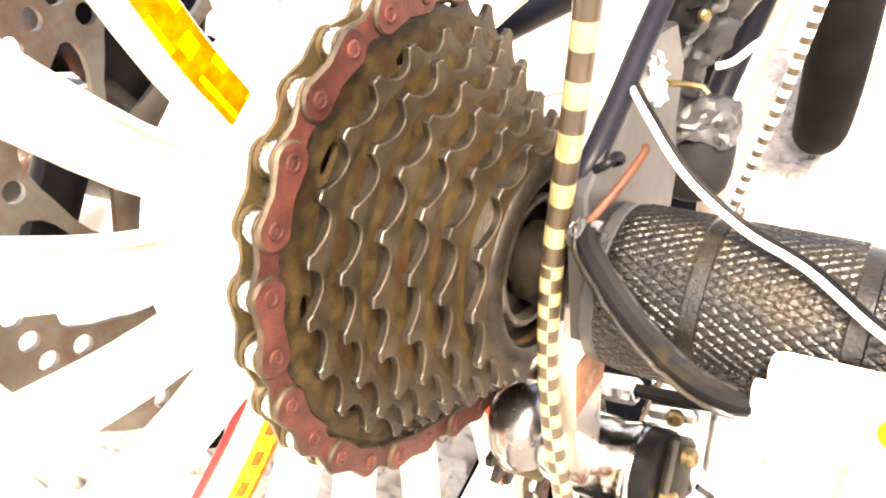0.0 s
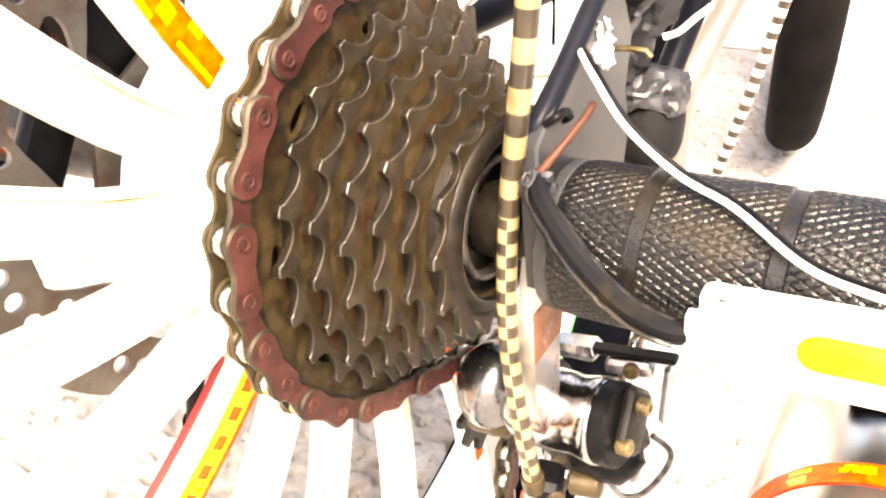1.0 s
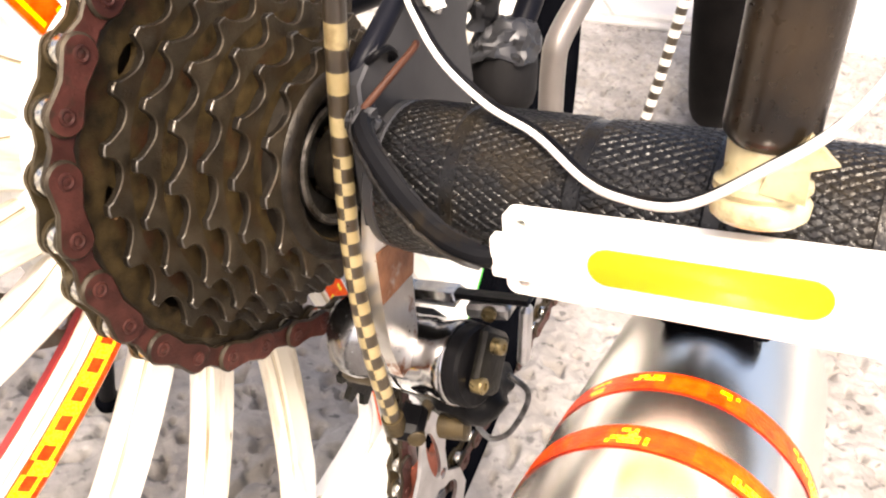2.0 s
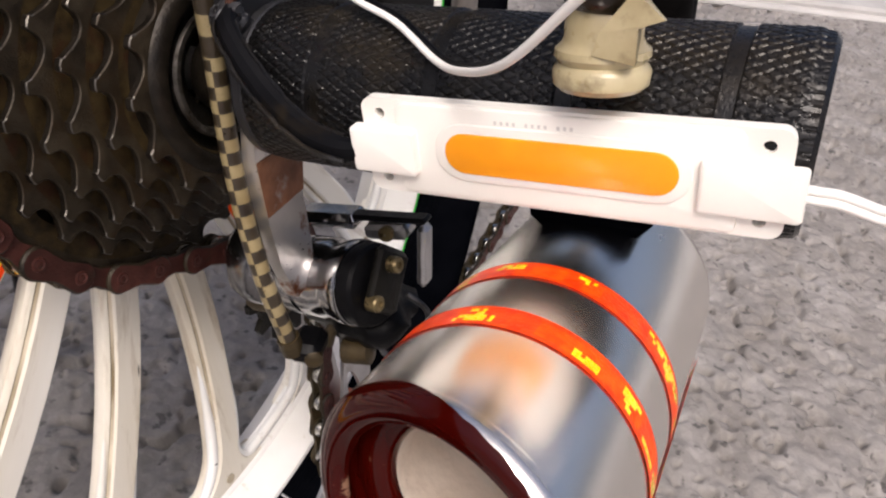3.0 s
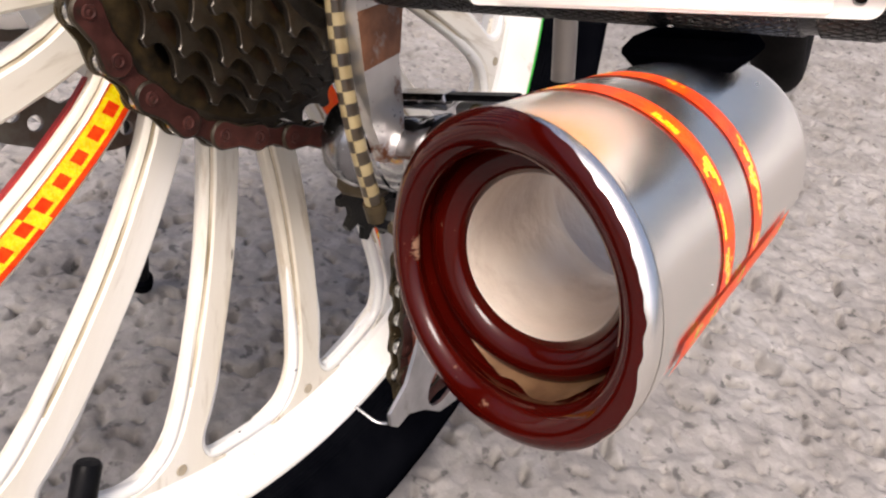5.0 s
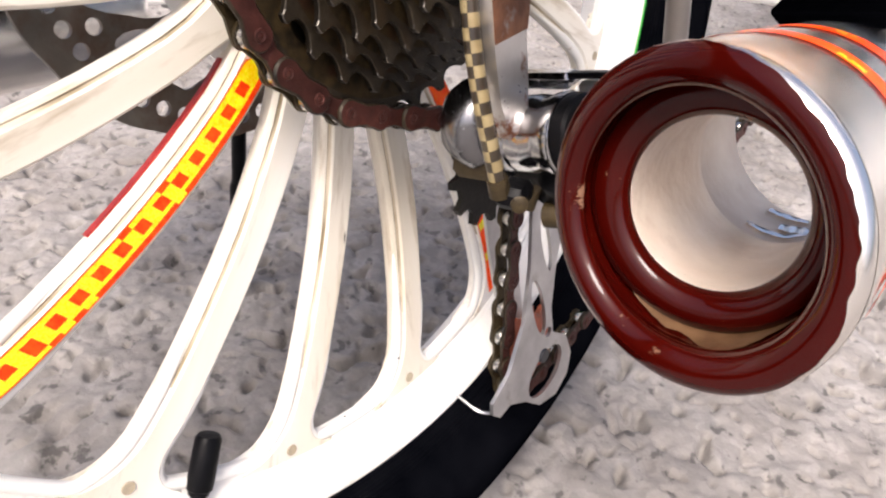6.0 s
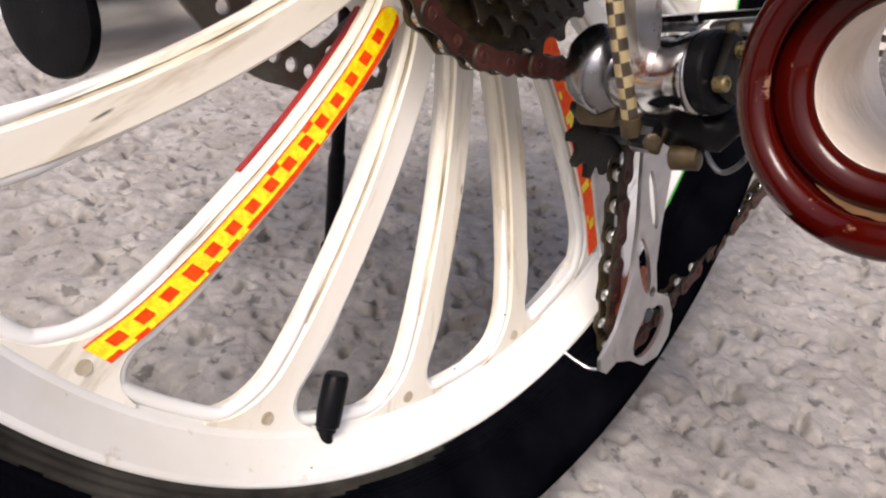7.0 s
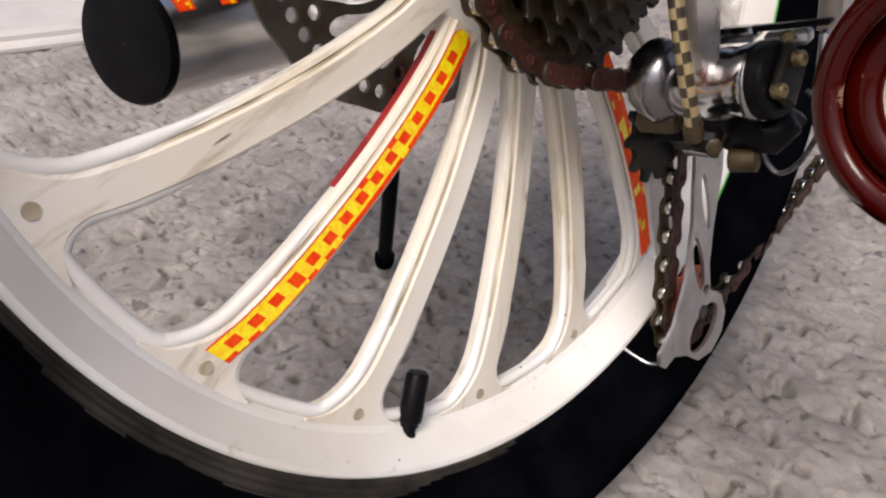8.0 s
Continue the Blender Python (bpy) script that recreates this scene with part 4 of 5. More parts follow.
# ---- shift cable with chequered wrap ----
CABLE = [(49.7, -26.9, 108.0), (47.5, -24.7, 88.4), (45.3, -22.4, 70.7), (43.3, -20.3, 55.9), (41.0, -18.2, 41.1), (38.5, -16.1, 26.1), (35.6, -13.2, 10.9), (34.4, -12.2, -4.3), (34.4, -12.0, -19.5), (35.9, -12.2, -34.6),
         (38.3, -11.8, -49.8), (39.4, -9.6, -62.0), (39.6, -7.4, -70.6)]


def check_cable(name, points, radius, label, group, split, row_high, row_low, seam, pale=CREAM, fit=BIKE):
    """A cable in two-tone wrap: bands above the height split, two columns of checks below it, their seam towards one side."""
    t = thing(name, points[-1], label, "cable", group, frame_of=fit)
    path = resample(smooth_path(points, 10), 0.45)
    n = 16
    s = Shape().tube(path, radius, n)
    rows, phase = [], 0.0
    for p in path:
        phase += 0.45 / (row_high if p.z > split else row_low)
        rows.append(int(phase))
    for f in range(len(s.f) - 2):
        i, j = divmod(f, n)
        p = path[i]
        c = sum((Vector(s.v[k]) for k in s.f[f]), Vector()) / 4 - p
        turn = (math.degrees(math.atan2(c.y, c.x)) - seam) % 360
        column = int(turn // 180) if p.z <= split else 0
        s.s[f] = (rows[i] + column) % 2
    part("wrapped_housing", s, [pale, CHECK_DARK], t)
    return t


shift_cable = check_cable("shift_cable", CABLE, 2.4, "gear cable wrapped in black and cream chequered tape", "chequered cables", 8, 5.1, 3.2, -57)
part("ferrule", Shape().tube([(39.5, -8.1, -67.8), (39.6, -7.4, -70.6), (39.7, -6.9, -73.2)], 3.1, 14), BRONZE, shift_cable, "dull brass end ferrule")

# ---- frame round the axle ----
HUB_SIDE = BIKE @ nudge((45, 15, 25), (0.6, -0.9, -0.2), 1.004, (-1.6, -1.5, -2.6))
SAND = [(34, 113, -60), (34.5, 112, -20), (35, 112, 0), (36, 114, 9), (39.8, 126, 22.5), (45, 150, 43), (60, 208, 96)]
STAY = [(33, -5, 14), (36.5, -9.4, 23), (40.2, -9.2, 28.0), (41, 3, 38.4), (41, 16, 49), (42, 40, 68), (46, 78, 99), (52, 118, 132)]

ON_BIKE = HUB_SIDE.inverted() @ BIKE


def build_frame():
    t = thing("bicycle_frame", (38, 0, 10), "dark bicycle frame with grey dropout plate and stays", "bicycle frame", frame_of=HUB_SIDE)
    stay = smooth_path(STAY)
    part("seat_stay", Shape().tube(stay, 2.5, 20), FRAME_BLUE, t, "dark blue-black seat stay tube", m=ON_BIKE)
    drop = [(-11, -9), (9, -13), (20, -8), (30, 2), (33, 16), (30, 28), (32, 40), (26, 50), (16, 49.5), (4, 40.5), (-8, 30.5), (-14, 24), (-13, 10)]
    slot = oval((-0.8, 12.6), 3.6, 2.2, 50, 14)
    part("dropout", Shape().plate(drop, 39.5, 43.5, [slot], edge=0.6), FRAME_GREY, t, "grey gusset plate with a slotted hole")
    part("dropout_lobe", Shape().plate(oval((16, 4), 24, 23, 0, 40), 32.5, 36.0, edge=0.5), FRAME_BLUE, t, "dark rounded lobe of the dropout")
    boot = solid([(0, 0.1), (0.4, 4.5), (1.8, 7.0), (4.5, 9.0), (8, 9.8), (14, 9.8), (17.5, 9.4), (18.5, 8.2), (18.5, 0.1)], (42.5, 53, -0.8), (0.03, 0.08, 1))
    part("tube_boot", boot, BOOT, t, "black rubber boot on the tube's end", m=ON_BIKE)
    part("chain_stay", Shape().tube(smooth_path(SAND), 4.6, 24), FRAME_SAND, t, "sand-grey rear frame tube", m=ON_BIKE)
    part("inner_stay", Shape().tube(smooth_path([(43, 57, 14), (46, 67, 31.5), (50, 71, 47.5), (57, 78, 75), (66, 88, 110)]), 3.7, 16), FRAME_BLUE, t, m=ON_BIKE)
    part("far_stay", Shape().tube(smooth_path([(-110, 0, 4), (-114, 20, 60), (-118, 46, 140)]), 7.5, 18), FRAME_BLUE, t)
    part("far_chain_stay", Shape().tube(smooth_path([(-110, 0, 0), (-106, 80, 8), (-96, 260, 30)]), 9, 18), FRAME_BLUE, t)
    part("far_dropout", Shape().plate([(-12, -12), (12, -14), (60, -4), (62, 12), (20, 40), (6, 40), (-12, 10)], -112, -107), FRAME_BLUE, t)
    hook = Shape().tube(smooth_path([(43, -9.9, 28.0), (45.4, -9.6, 29.6), (45.6, -6.2, 30.2), (45.2, -3.0, 28.4), (43, -2.6, 27.2)]), 0.9, 8)
    part("cable_hook", hook, BLACK_PLASTIC, t)


build_frame()


def build_bracket():
    t = thing("cable_bracket", (34, 64, 18), "crumpled silver clamp bracket on the seat stay", "bracket", frame_of=HUB_SIDE)
    rows = [[(42.5 + q * 0.1 + (10.2 - q * 0.40) * math.cos(a), 53 + q * 0.3 + (10.2 - q * 0.40) * math.sin(a), 16.5 + q) for a in [2 * math.pi * j / 40 for j in range(40)]] for q in [0.7 * k for k in range(15)]]
    part("collar", crumple(crumple(Shape().rings(rows), 2.4, 8, 0.16), 1.2, 3, 0.5), FRAME_GREY, t, "crumpled grey tape collar", sharp=20, m=ON_BIKE)
    for name, path, r, seed, mat in (("strap", [(30, 40, 30), (34, 38, 40), (41, 37, 50), (52, 38, 66), (64, 40, 84)], 4.2, 2, SLEEVE),
                                     ("strap", [(36, 49, 26), (41, 48, 38), (48, 48, 50), (60, 50, 70), (70, 52, 88)], 4.0, 5, FRAME_GREY),
                                     ("foil_strip", [(34, 44, 30), (38.5, 43, 41), (46, 42, 52), (58, 43, 70)], 1.8, 9, FOIL)):
        part(name, crumple(Shape().tube(resample(smooth_path(path), 1.0), r, 18, flat=0.6), 1.6, seed, 0.3), mat, t, sharp=25)
    part("foil_knot", crumple(crumple(Shape().ball((41.6, 15.0, 39.6), 5.0, 22, squash=(0.75, 0.8, 1.25)), 3.0, 2, 0.28), 1.3, 4, 0.8), WIRE_WHITE, t, "white crumpled tape knot", sharp=18)
    part("clip", Shape().tube([(43, 20, 38.4), (48, 19, 38.8), (52.2, 19, 38.5), (53.2, 19.2, 37.2)], 0.7, 8), BRASS, t, "bent brass wire clip")
    part("screw", solid([(0, 1.4), (1.4, 1.4), (1.8, 1.0), (1.8, 0.1)], (45, 36, 50), (0.8, -0.6, 0)), BRASS, t)


build_bracket()

# ---- foot pegs ----
FAR_SIDE = BIKE @ nudge((-190, -40, -34), (-15.0, -0.7, -6.3), 1.15, (-1.0, -2.0, 0.6))
def knurled_tube(x0, x1, r, bands, axis):
    """Tube along x with crossed diamond grooves and smooth bands; axis(x) gives the centre's height."""
    nx, na = 330, 432
    rings = []
    def ring(x, rad):
        return [(x, rad(j) * math.cos(2 * math.pi * j / na) - 2.2, axis(x) + rad(j) * math.sin(2 * math.pi * j / na)) for j in range(na)]
    rings.append(ring(x0, lambda j: r - 4.0))
    rings.append(ring(x0 + 0.8, lambda j: r - 2.2))
    for i in range(nx + 1):
        x = x0 + 2.5 + (x1 - x0 - 4.5) * i / nx
        smooth = min(abs(x - b) for b in bands) < 1.5
        def rad(j, x=x, smooth=smooth):
            if smooth:
                return r - 0.5
            u = j / na * 56
            g = 0.0
            for s in (1, -1):
                q = (u * 1.0 + s * x / 3.5) % 1.0
                g = max(g, 1 - min(q, 1 - q) / 0.11)
            edge = min(1.0, (x - x0 - 2) / 3, (x1 - 1.5 - x) / 2)
            return r - 0.28 * min(1.0, max(0.0, g) * 1.4) - 0.6 * (1 - edge)
        rings.append(ring(x, rad))
    rings.append(ring(x1 - 0.8, lambda j: r - 0.6))
    rings.append(ring(x1, lambda j: r - 1.6))
    rings.append(ring(x1, lambda j: r - 4.0))
    rings.append(ring(x1 - 6, lambda j: r - 4.2))
    return Shape().rings(rings, True, (True, True))


def build_peg():
    t = thing("foot_peg", (100, 0, -20), "black knurled metal foot peg bolted on the axle", "foot peg", "foot pegs")
    part("tube", knurled_tube(44.6, 154.8, 17.5, (64.5, 90.5, 115.5, 141), lambda x: 1.0 + 2.2 * (x - 44) / 110), PEG_BLACK, t, sharp=25)
    part("end_plug", solid([(0, 0.1), (0, 11.5), (1.0, 12.6), (1.6, 13.2)], (150.6, -2.2, 3.1), (1, 0.0, 0.02)), BLACK_PLASTIC, t)
    part("base_collar", Shape().lathe([(43.6, 9), (43.6, 16.0), (44.4, 17.0), (46.6, 17.2), (47.4, 16.4), (47.4, 9)], 64), FRAME_GREY, t, "dark steel collar at the frame", m=shift(0, -0.0022, 0.001))
    return t


peg = build_peg()


def build_far_peg():
    t = thing("foot_peg", (-180, 0, -20), "black metal foot peg on the far end of the axle", "foot peg", "foot pegs", frame_of=FAR_SIDE)
    part("tube", Shape().lathe([(-112, 8), (-113, 16), (-116, 17.5), (-140, 17.6), (-141, 16.9), (-145, 16.9), (-146, 17.6), (-232, 17.6), (-234, 16.2), (-234, 13), (-229, 12.8), (-229, 0.1)], 48), PEG_BLACK, t)


build_far_peg()

# ---- strip light module ----
def build_module():
    c, u = Vector((116.0, -20.4, -0.3)), Vector((65.1, 3.2, 2.3)).normalized()
    v = Vector((0.0, -1.25, 12.9))
    v = (v - v.dot(u) * u).normalized()
    n = u.cross(v)
    m = Matrix(((u.x, v.x, n.x, c.x), (u.y, v.y, n.y, c.y), (u.z, v.z, n.z, c.z), (0, 0, 0, 1))) @ Matrix.Scale(1.012, 4)
    t = thing("light_module", tuple(c), "white plastic strip light module with amber lens, strapped to the peg", "light module")

    def rounded(w, h, r, x=0.0, y=0.0, k=6):
        pts = []
        for cx, cy, q in ((1, 1, 0), (-1, 1, 1), (-1, -1, 2), (1, -1, 3)):
            for s in range(k + 1):
                a = radians(90 * q + 90 * s / k)
                pts.append((x + cx * (w / 2 - r) + r * math.cos(a), y + cy * (h / 2 - r) + r * math.sin(a)))
        return pts

    def slab(outline, z0, z1, holes=()):
        s = Shape().plate(outline, z0, z1, holes)
        s.v = [tuple(m @ Vector((b, d, a))) for a, b, d in s.v]
        return s

    def dome(w, h, r, x, y, z0, z1, lip):
        rings = [[m @ Vector((p[0], p[1], z)) for p in rounded(w - 2 * i, h - 2 * i, max(r - i, 0.3), x, y)] for z, i in ((z0, 0), (z1 - lip, 0), (z1 - lip * 0.3, lip * 0.3), (z1, lip))]
        return Shape().rings(rings)

    hole = [[(sx * 32.25 + 1.0 * math.cos(2 * math.pi * k / 14), sy * 6.35 + 1.0 * math.sin(2 * math.pi * k / 14)) for k in range(14)] for sx in (-1, 1) for sy in (-1, 1)]
    part("housing", slab(rounded(71.6, 18.4, 2.2), -1.2, 0.9, hole), LED_WHITE, t)
    part("raised_panel", dome(58, 17.4, 1.5, 0, 0, 0.9, 1.5, 0.4), LED_WHITE, t)
    part("lens_frame", dome(43.6, 10.8, 5.3, 0.3, 0.5, 1.5, 1.9, 0.35), LED_WHITE, t)
    part("lens", dome(39.6, 7.6, 3.75, 0.3, 0.5, 1.9, 2.2, 0.28), LED_AMBER, t, "amber silicone light strip")
    part("wire_gland", dome(12.8, 8.8, 0.8, -31.4, -0.2, 0.9, 3.4, 0.6), LED_WHITE, t)
    part("wire_gland", dome(15.2, 9.0, 0.8, 30.6, -0.8, 0.9, 2.7, 0.6), LED_WHITE, t)
    tick = Shape()
    x = -10.0
    for k in range(13):
        w = 0.75
        if k not in (4, 9):
            tick.box(m @ shift(x, 6.6, 1.51), (w * 0.7, 0.7, 0.06), 0.02)
        x += 1.08
    part("printed_bars", tick, PRINT, t, "row of faint grey printed bars")
    part("backing", slab(rounded(69, 15.5, 1.5), -3.0, -1.2), SLEEVE, t, "black foam mounting pad")


build_module()


RED_PATH = [(38.5, -13.8, 14), (41.5, -14.5, 17.6), (43.9, -14, 20.5), (46.9, -8.5, 25.8), (48.4, -2.0, 29.9), (48.2, -0.4, 30.8)]


def build_wires():
    t = thing("module_lead", (79, -19, -5), "black sleeved lead running from module to frame", "cable")
    lead = smooth_path([(42.6, -13.5, 17.8), (44.1, -17.2, 15.5), (50.4, -21.1, 10.5), (58.8, -23.6, 4.0), (66.7, -24.6, -0.9), (74.4, -24.6, -2.9), (79.4, -24.0, -2.6)])
    k = len(lead)
    part("sleeve", Shape().tube(lead, [3.1 if i < 0.75 * k else 3.1 - 1.3 * (i - 0.75 * k) / (0.25 * k) for i in range(k)], 10, flat=0.7), SLEEVE, t, sharp=15)
    # Glossier ridges put in to draw the highlights along the sleeve's edges.
    for k_side in (-1, 1):
        edge = []
        for a, b in zip(lead[:-5], lead[1:-4]):
            side = (b - a).cross(Vector((0.5, -0.73, 0.45))).normalized()
            edge.append(a + side * 2.35 * k_side + Vector((0.5, -0.73, 0.45)) * 1.35)
        part("worn_edge", crumple(Shape().tube(edge, 0.5, 8), 0.35, 3 + k_side, 0.35), PEG_BLACK, t, "glossier black ridge drawing the highlight on the sleeve's fold")
    part("knot", crumple(crumple(Shape().ball((42.2, -13.5, 17.0), 3.6, 18, squash=(0.9, 0.9, 1.2)), 2.0, 5, 0.3), 0.9, 2, 0.9), FRAME_GREY, t, "grey crumpled tape at the lead's end", sharp=20)
    r = thing("red_wire", (50, -2, 31), "faded red wire tucked into the frame", "wire")
    part("insulation", Shape().tube(smooth_path(RED_PATH), 0.85, 10), WIRE_RED, r)
    w = thing("twin_wire", (90, -8, 10), "white and black twin wire draped over the peg", "wire")
    run = [(38.6, 15.5, 36.6), (39.4, 12.0, 40.4), (42.4, 5.0, 40.6), (48.6, -1.6, 36.8), (57.8, -6.5, 28.8), (69.6, -9.3, 21.8), (81.3, -12.9, 18.6), (93.8, -20.9, 14.6), (103.2, -29.3, 15.9), (114.7, -40.7, 21.1), (124.5, -46.5, 29.5), (134.2, -49.9, 39.9), (140.5, -50.9, 57.1), (144.4, -51.5, 85.1)]
    part("white_strand", Shape().tube(smooth_path(run), 0.68, 10), WIRE_WHITE, w)
    part("black_strand", Shape().tube(smooth_path([(x + 0.5, y + 1.0, z + 0.5) for x, y, z in run]), 0.62, 10), SLEEVE, w)
    e = thing("outlet_lead", (153, -19, 0), "white twin lead leaving the light module", "wire")
    out = [(152, -19, 0.3), (156, -19, 0.1), (159.3, -18, -0.4), (165.1, -16, -2.6), (169, -13, -4.1), (171.6, -13, -2.6), (172.8, -13, 0.4), (173.3, -13, 5), (174.4, -13, 30), (176, -10, 80)]
    for dy, dz in ((0.1, 0.72), (-0.1, -0.72)):
        part("strand", Shape().tube(smooth_path([(x, y + dy, z + dz * (1 if z < 3 else 0.4)) for x, y, z in out]), 0.78, 10), WIRE_WHITE, e)
    h = thing("bracket_lead", (48, 40, 46), "short white wire bent through the bracket", "wire", frame_of=HUB_SIDE)
    part("insulation", Shape().tube(smooth_path([(46.5, 44.4, 37.6), (50, 45, 38.8), (53.7, 46, 42.3), (55.6, 46.6, 43.8), (56, 49, 44.5)]), 0.85, 8), WIRE_WHITE, h)


build_wires()


POST_FIT = BIKE @ nudge((124, -18, 20), (-0.9, -4.7, 4.7), 1.0, (0, -2.7, 0))


def build_post():
    t = thing("lamp_post", (123.5, -18.5, 6), "black post in a yellowed nylon nut on the peg", "post", frame_of=POST_FIT)
    part("nut", solid([(-1.5, 0.1), (-1.5, 6.3), (-0.6, 7.3), (1.4, 7.5), (2.2, 7.0), (2.6, 6.6), (3.0, 6.9), (3.6, 7.3), (4.6, 7.2), (5.4, 6.3), (6.2, 5.9), (13, 5.8), (14, 5.0), (14, 0.1)], (123.5, -17.6, 10.5), (0.02, 0.05, 1)), AMBER_NYLON, t)
    part("stem", solid([(0, 5.2), (1.5, 6.6), (3, 6.9), (70, 7.0), (72, 0.1)], (123.7, -18, 21), (0.1, 0.03, 1)), STEM, t, "dark brown moulded stem")
    wedge = Shape().plate([(123.2, 20.5), (124.0, 23.4), (128.6, 29.8), (133.1, 25.8), (129.4, 24.6), (129.6, 19.5)], -29.4, -27.2)
    wedge.v = [(y, x, z) for x, y, z in wedge.v]
    part("tape_flap", crumple(wedge, 0.5, 3, 0.3), AMBER_NYLON, t, "yellowed wedge of tape on the stem", m=POST_FIT.inverted() @ BIKE)


build_post()

# ---- exhaust-style tubes under the pegs ----
def exhaust_frame(mouth, way):
    a = Vector(way).normalized()
    x = Vector((1, 0, 0))
    x = (x - x.dot(a) * a).normalized()
    z = x.cross(a)
    return Matrix(((a.x, x.x, z.x, mouth[0]), (a.y, x.y, z.y, mouth[1]), (a.z, x.z, z.z, mouth[2]), (0, 0, 0, 1)))


def placed(shape, m):
    shape.v = [tuple(m @ Vector(p)) for p in shape.v]
    return shape


def slanted(shape, k):
    """Cuts the mouth aslant: the first 11 mm lean by k."""
    shape.v = [(s - k * x * max(0.0, 1 - max(s, 0) / 11), x, z) for s, x, z in shape.v]
    return shape


def ring_tape(s0, s1, r, a0, a1, seed, share):
    """Tape on the shell: long red and orange runs with a few patches of small yellow squares."""
    rng = random.Random(seed)
    s, n = Shape(), max(4, int(abs(a1 - a0) / 1.6))
    rows = max(5, int((s1 - s0) / 0.95))
    centres = [(n * rng.random() ** 0.6, rows * rng.random(), 1.5 + 3.5 * rng.random(), 0.9 + 1.0 * rng.random()) for _ in range(max(4, int(n * rows * share / 9)))]
    tone = 0
    for i in range(n):
        if rng.random() < 0.12:
            tone = 1 - tone
        for j in range(rows):
            q = [(s0 + (s1 - s0) * (j + dj) / rows, r, radians(a0 + (a1 - a0) * (i + di) / n)) for di, dj in ((0, 0), (1, 0), (1, 1), (0, 1))]
            near = any(((i - ci) / wi) ** 2 + ((j - cj) / wj) ** 2 < 1 for ci, cj, wi, wj in centres)
            yellow = near and 0 < j < rows - 1 and rng.random() < 0.85
            s.add([(x, r * math.cos(a), r * math.sin(a)) for x, r, a in q], [(0, 1, 2, 3)], 1 if yellow else 2 if (tone or near) and 0 < j < rows - 1 else 0)
    return s


def torn_strip(ends, wide, lift):
    """A bent sliver of sheet on the shell's inside; ends are (along, degrees)."""
    s, rows, n = Shape(), [], 12
    for k in range(n + 1):
        f = k / n * (len(ends) - 1)
        i = min(int(f), len(ends) - 2)
        u, a = (ends[i][c] + (ends[i + 1][c] - ends[i][c]) * (f - i) for c in (0, 1))
        w = wide * (0.25 + 0.75 * math.sin(math.pi * (0.12 + 0.8 * k / n))) * (1 + 0.3 * math.sin(k * 2.3))
        up = lift * (0.5 + 0.5 * math.sin(k * 1.3 + wide))
        row = [(u - w, 22.9), (u - w, 22.55), (u + w, 22.5 - up), (u + w, 22.9)]
        rows.append([(x, r * math.cos(radians(a)), r * math.sin(radians(a))) for x, r in row])
    s.rings(rows, True, (True, True))
    return s


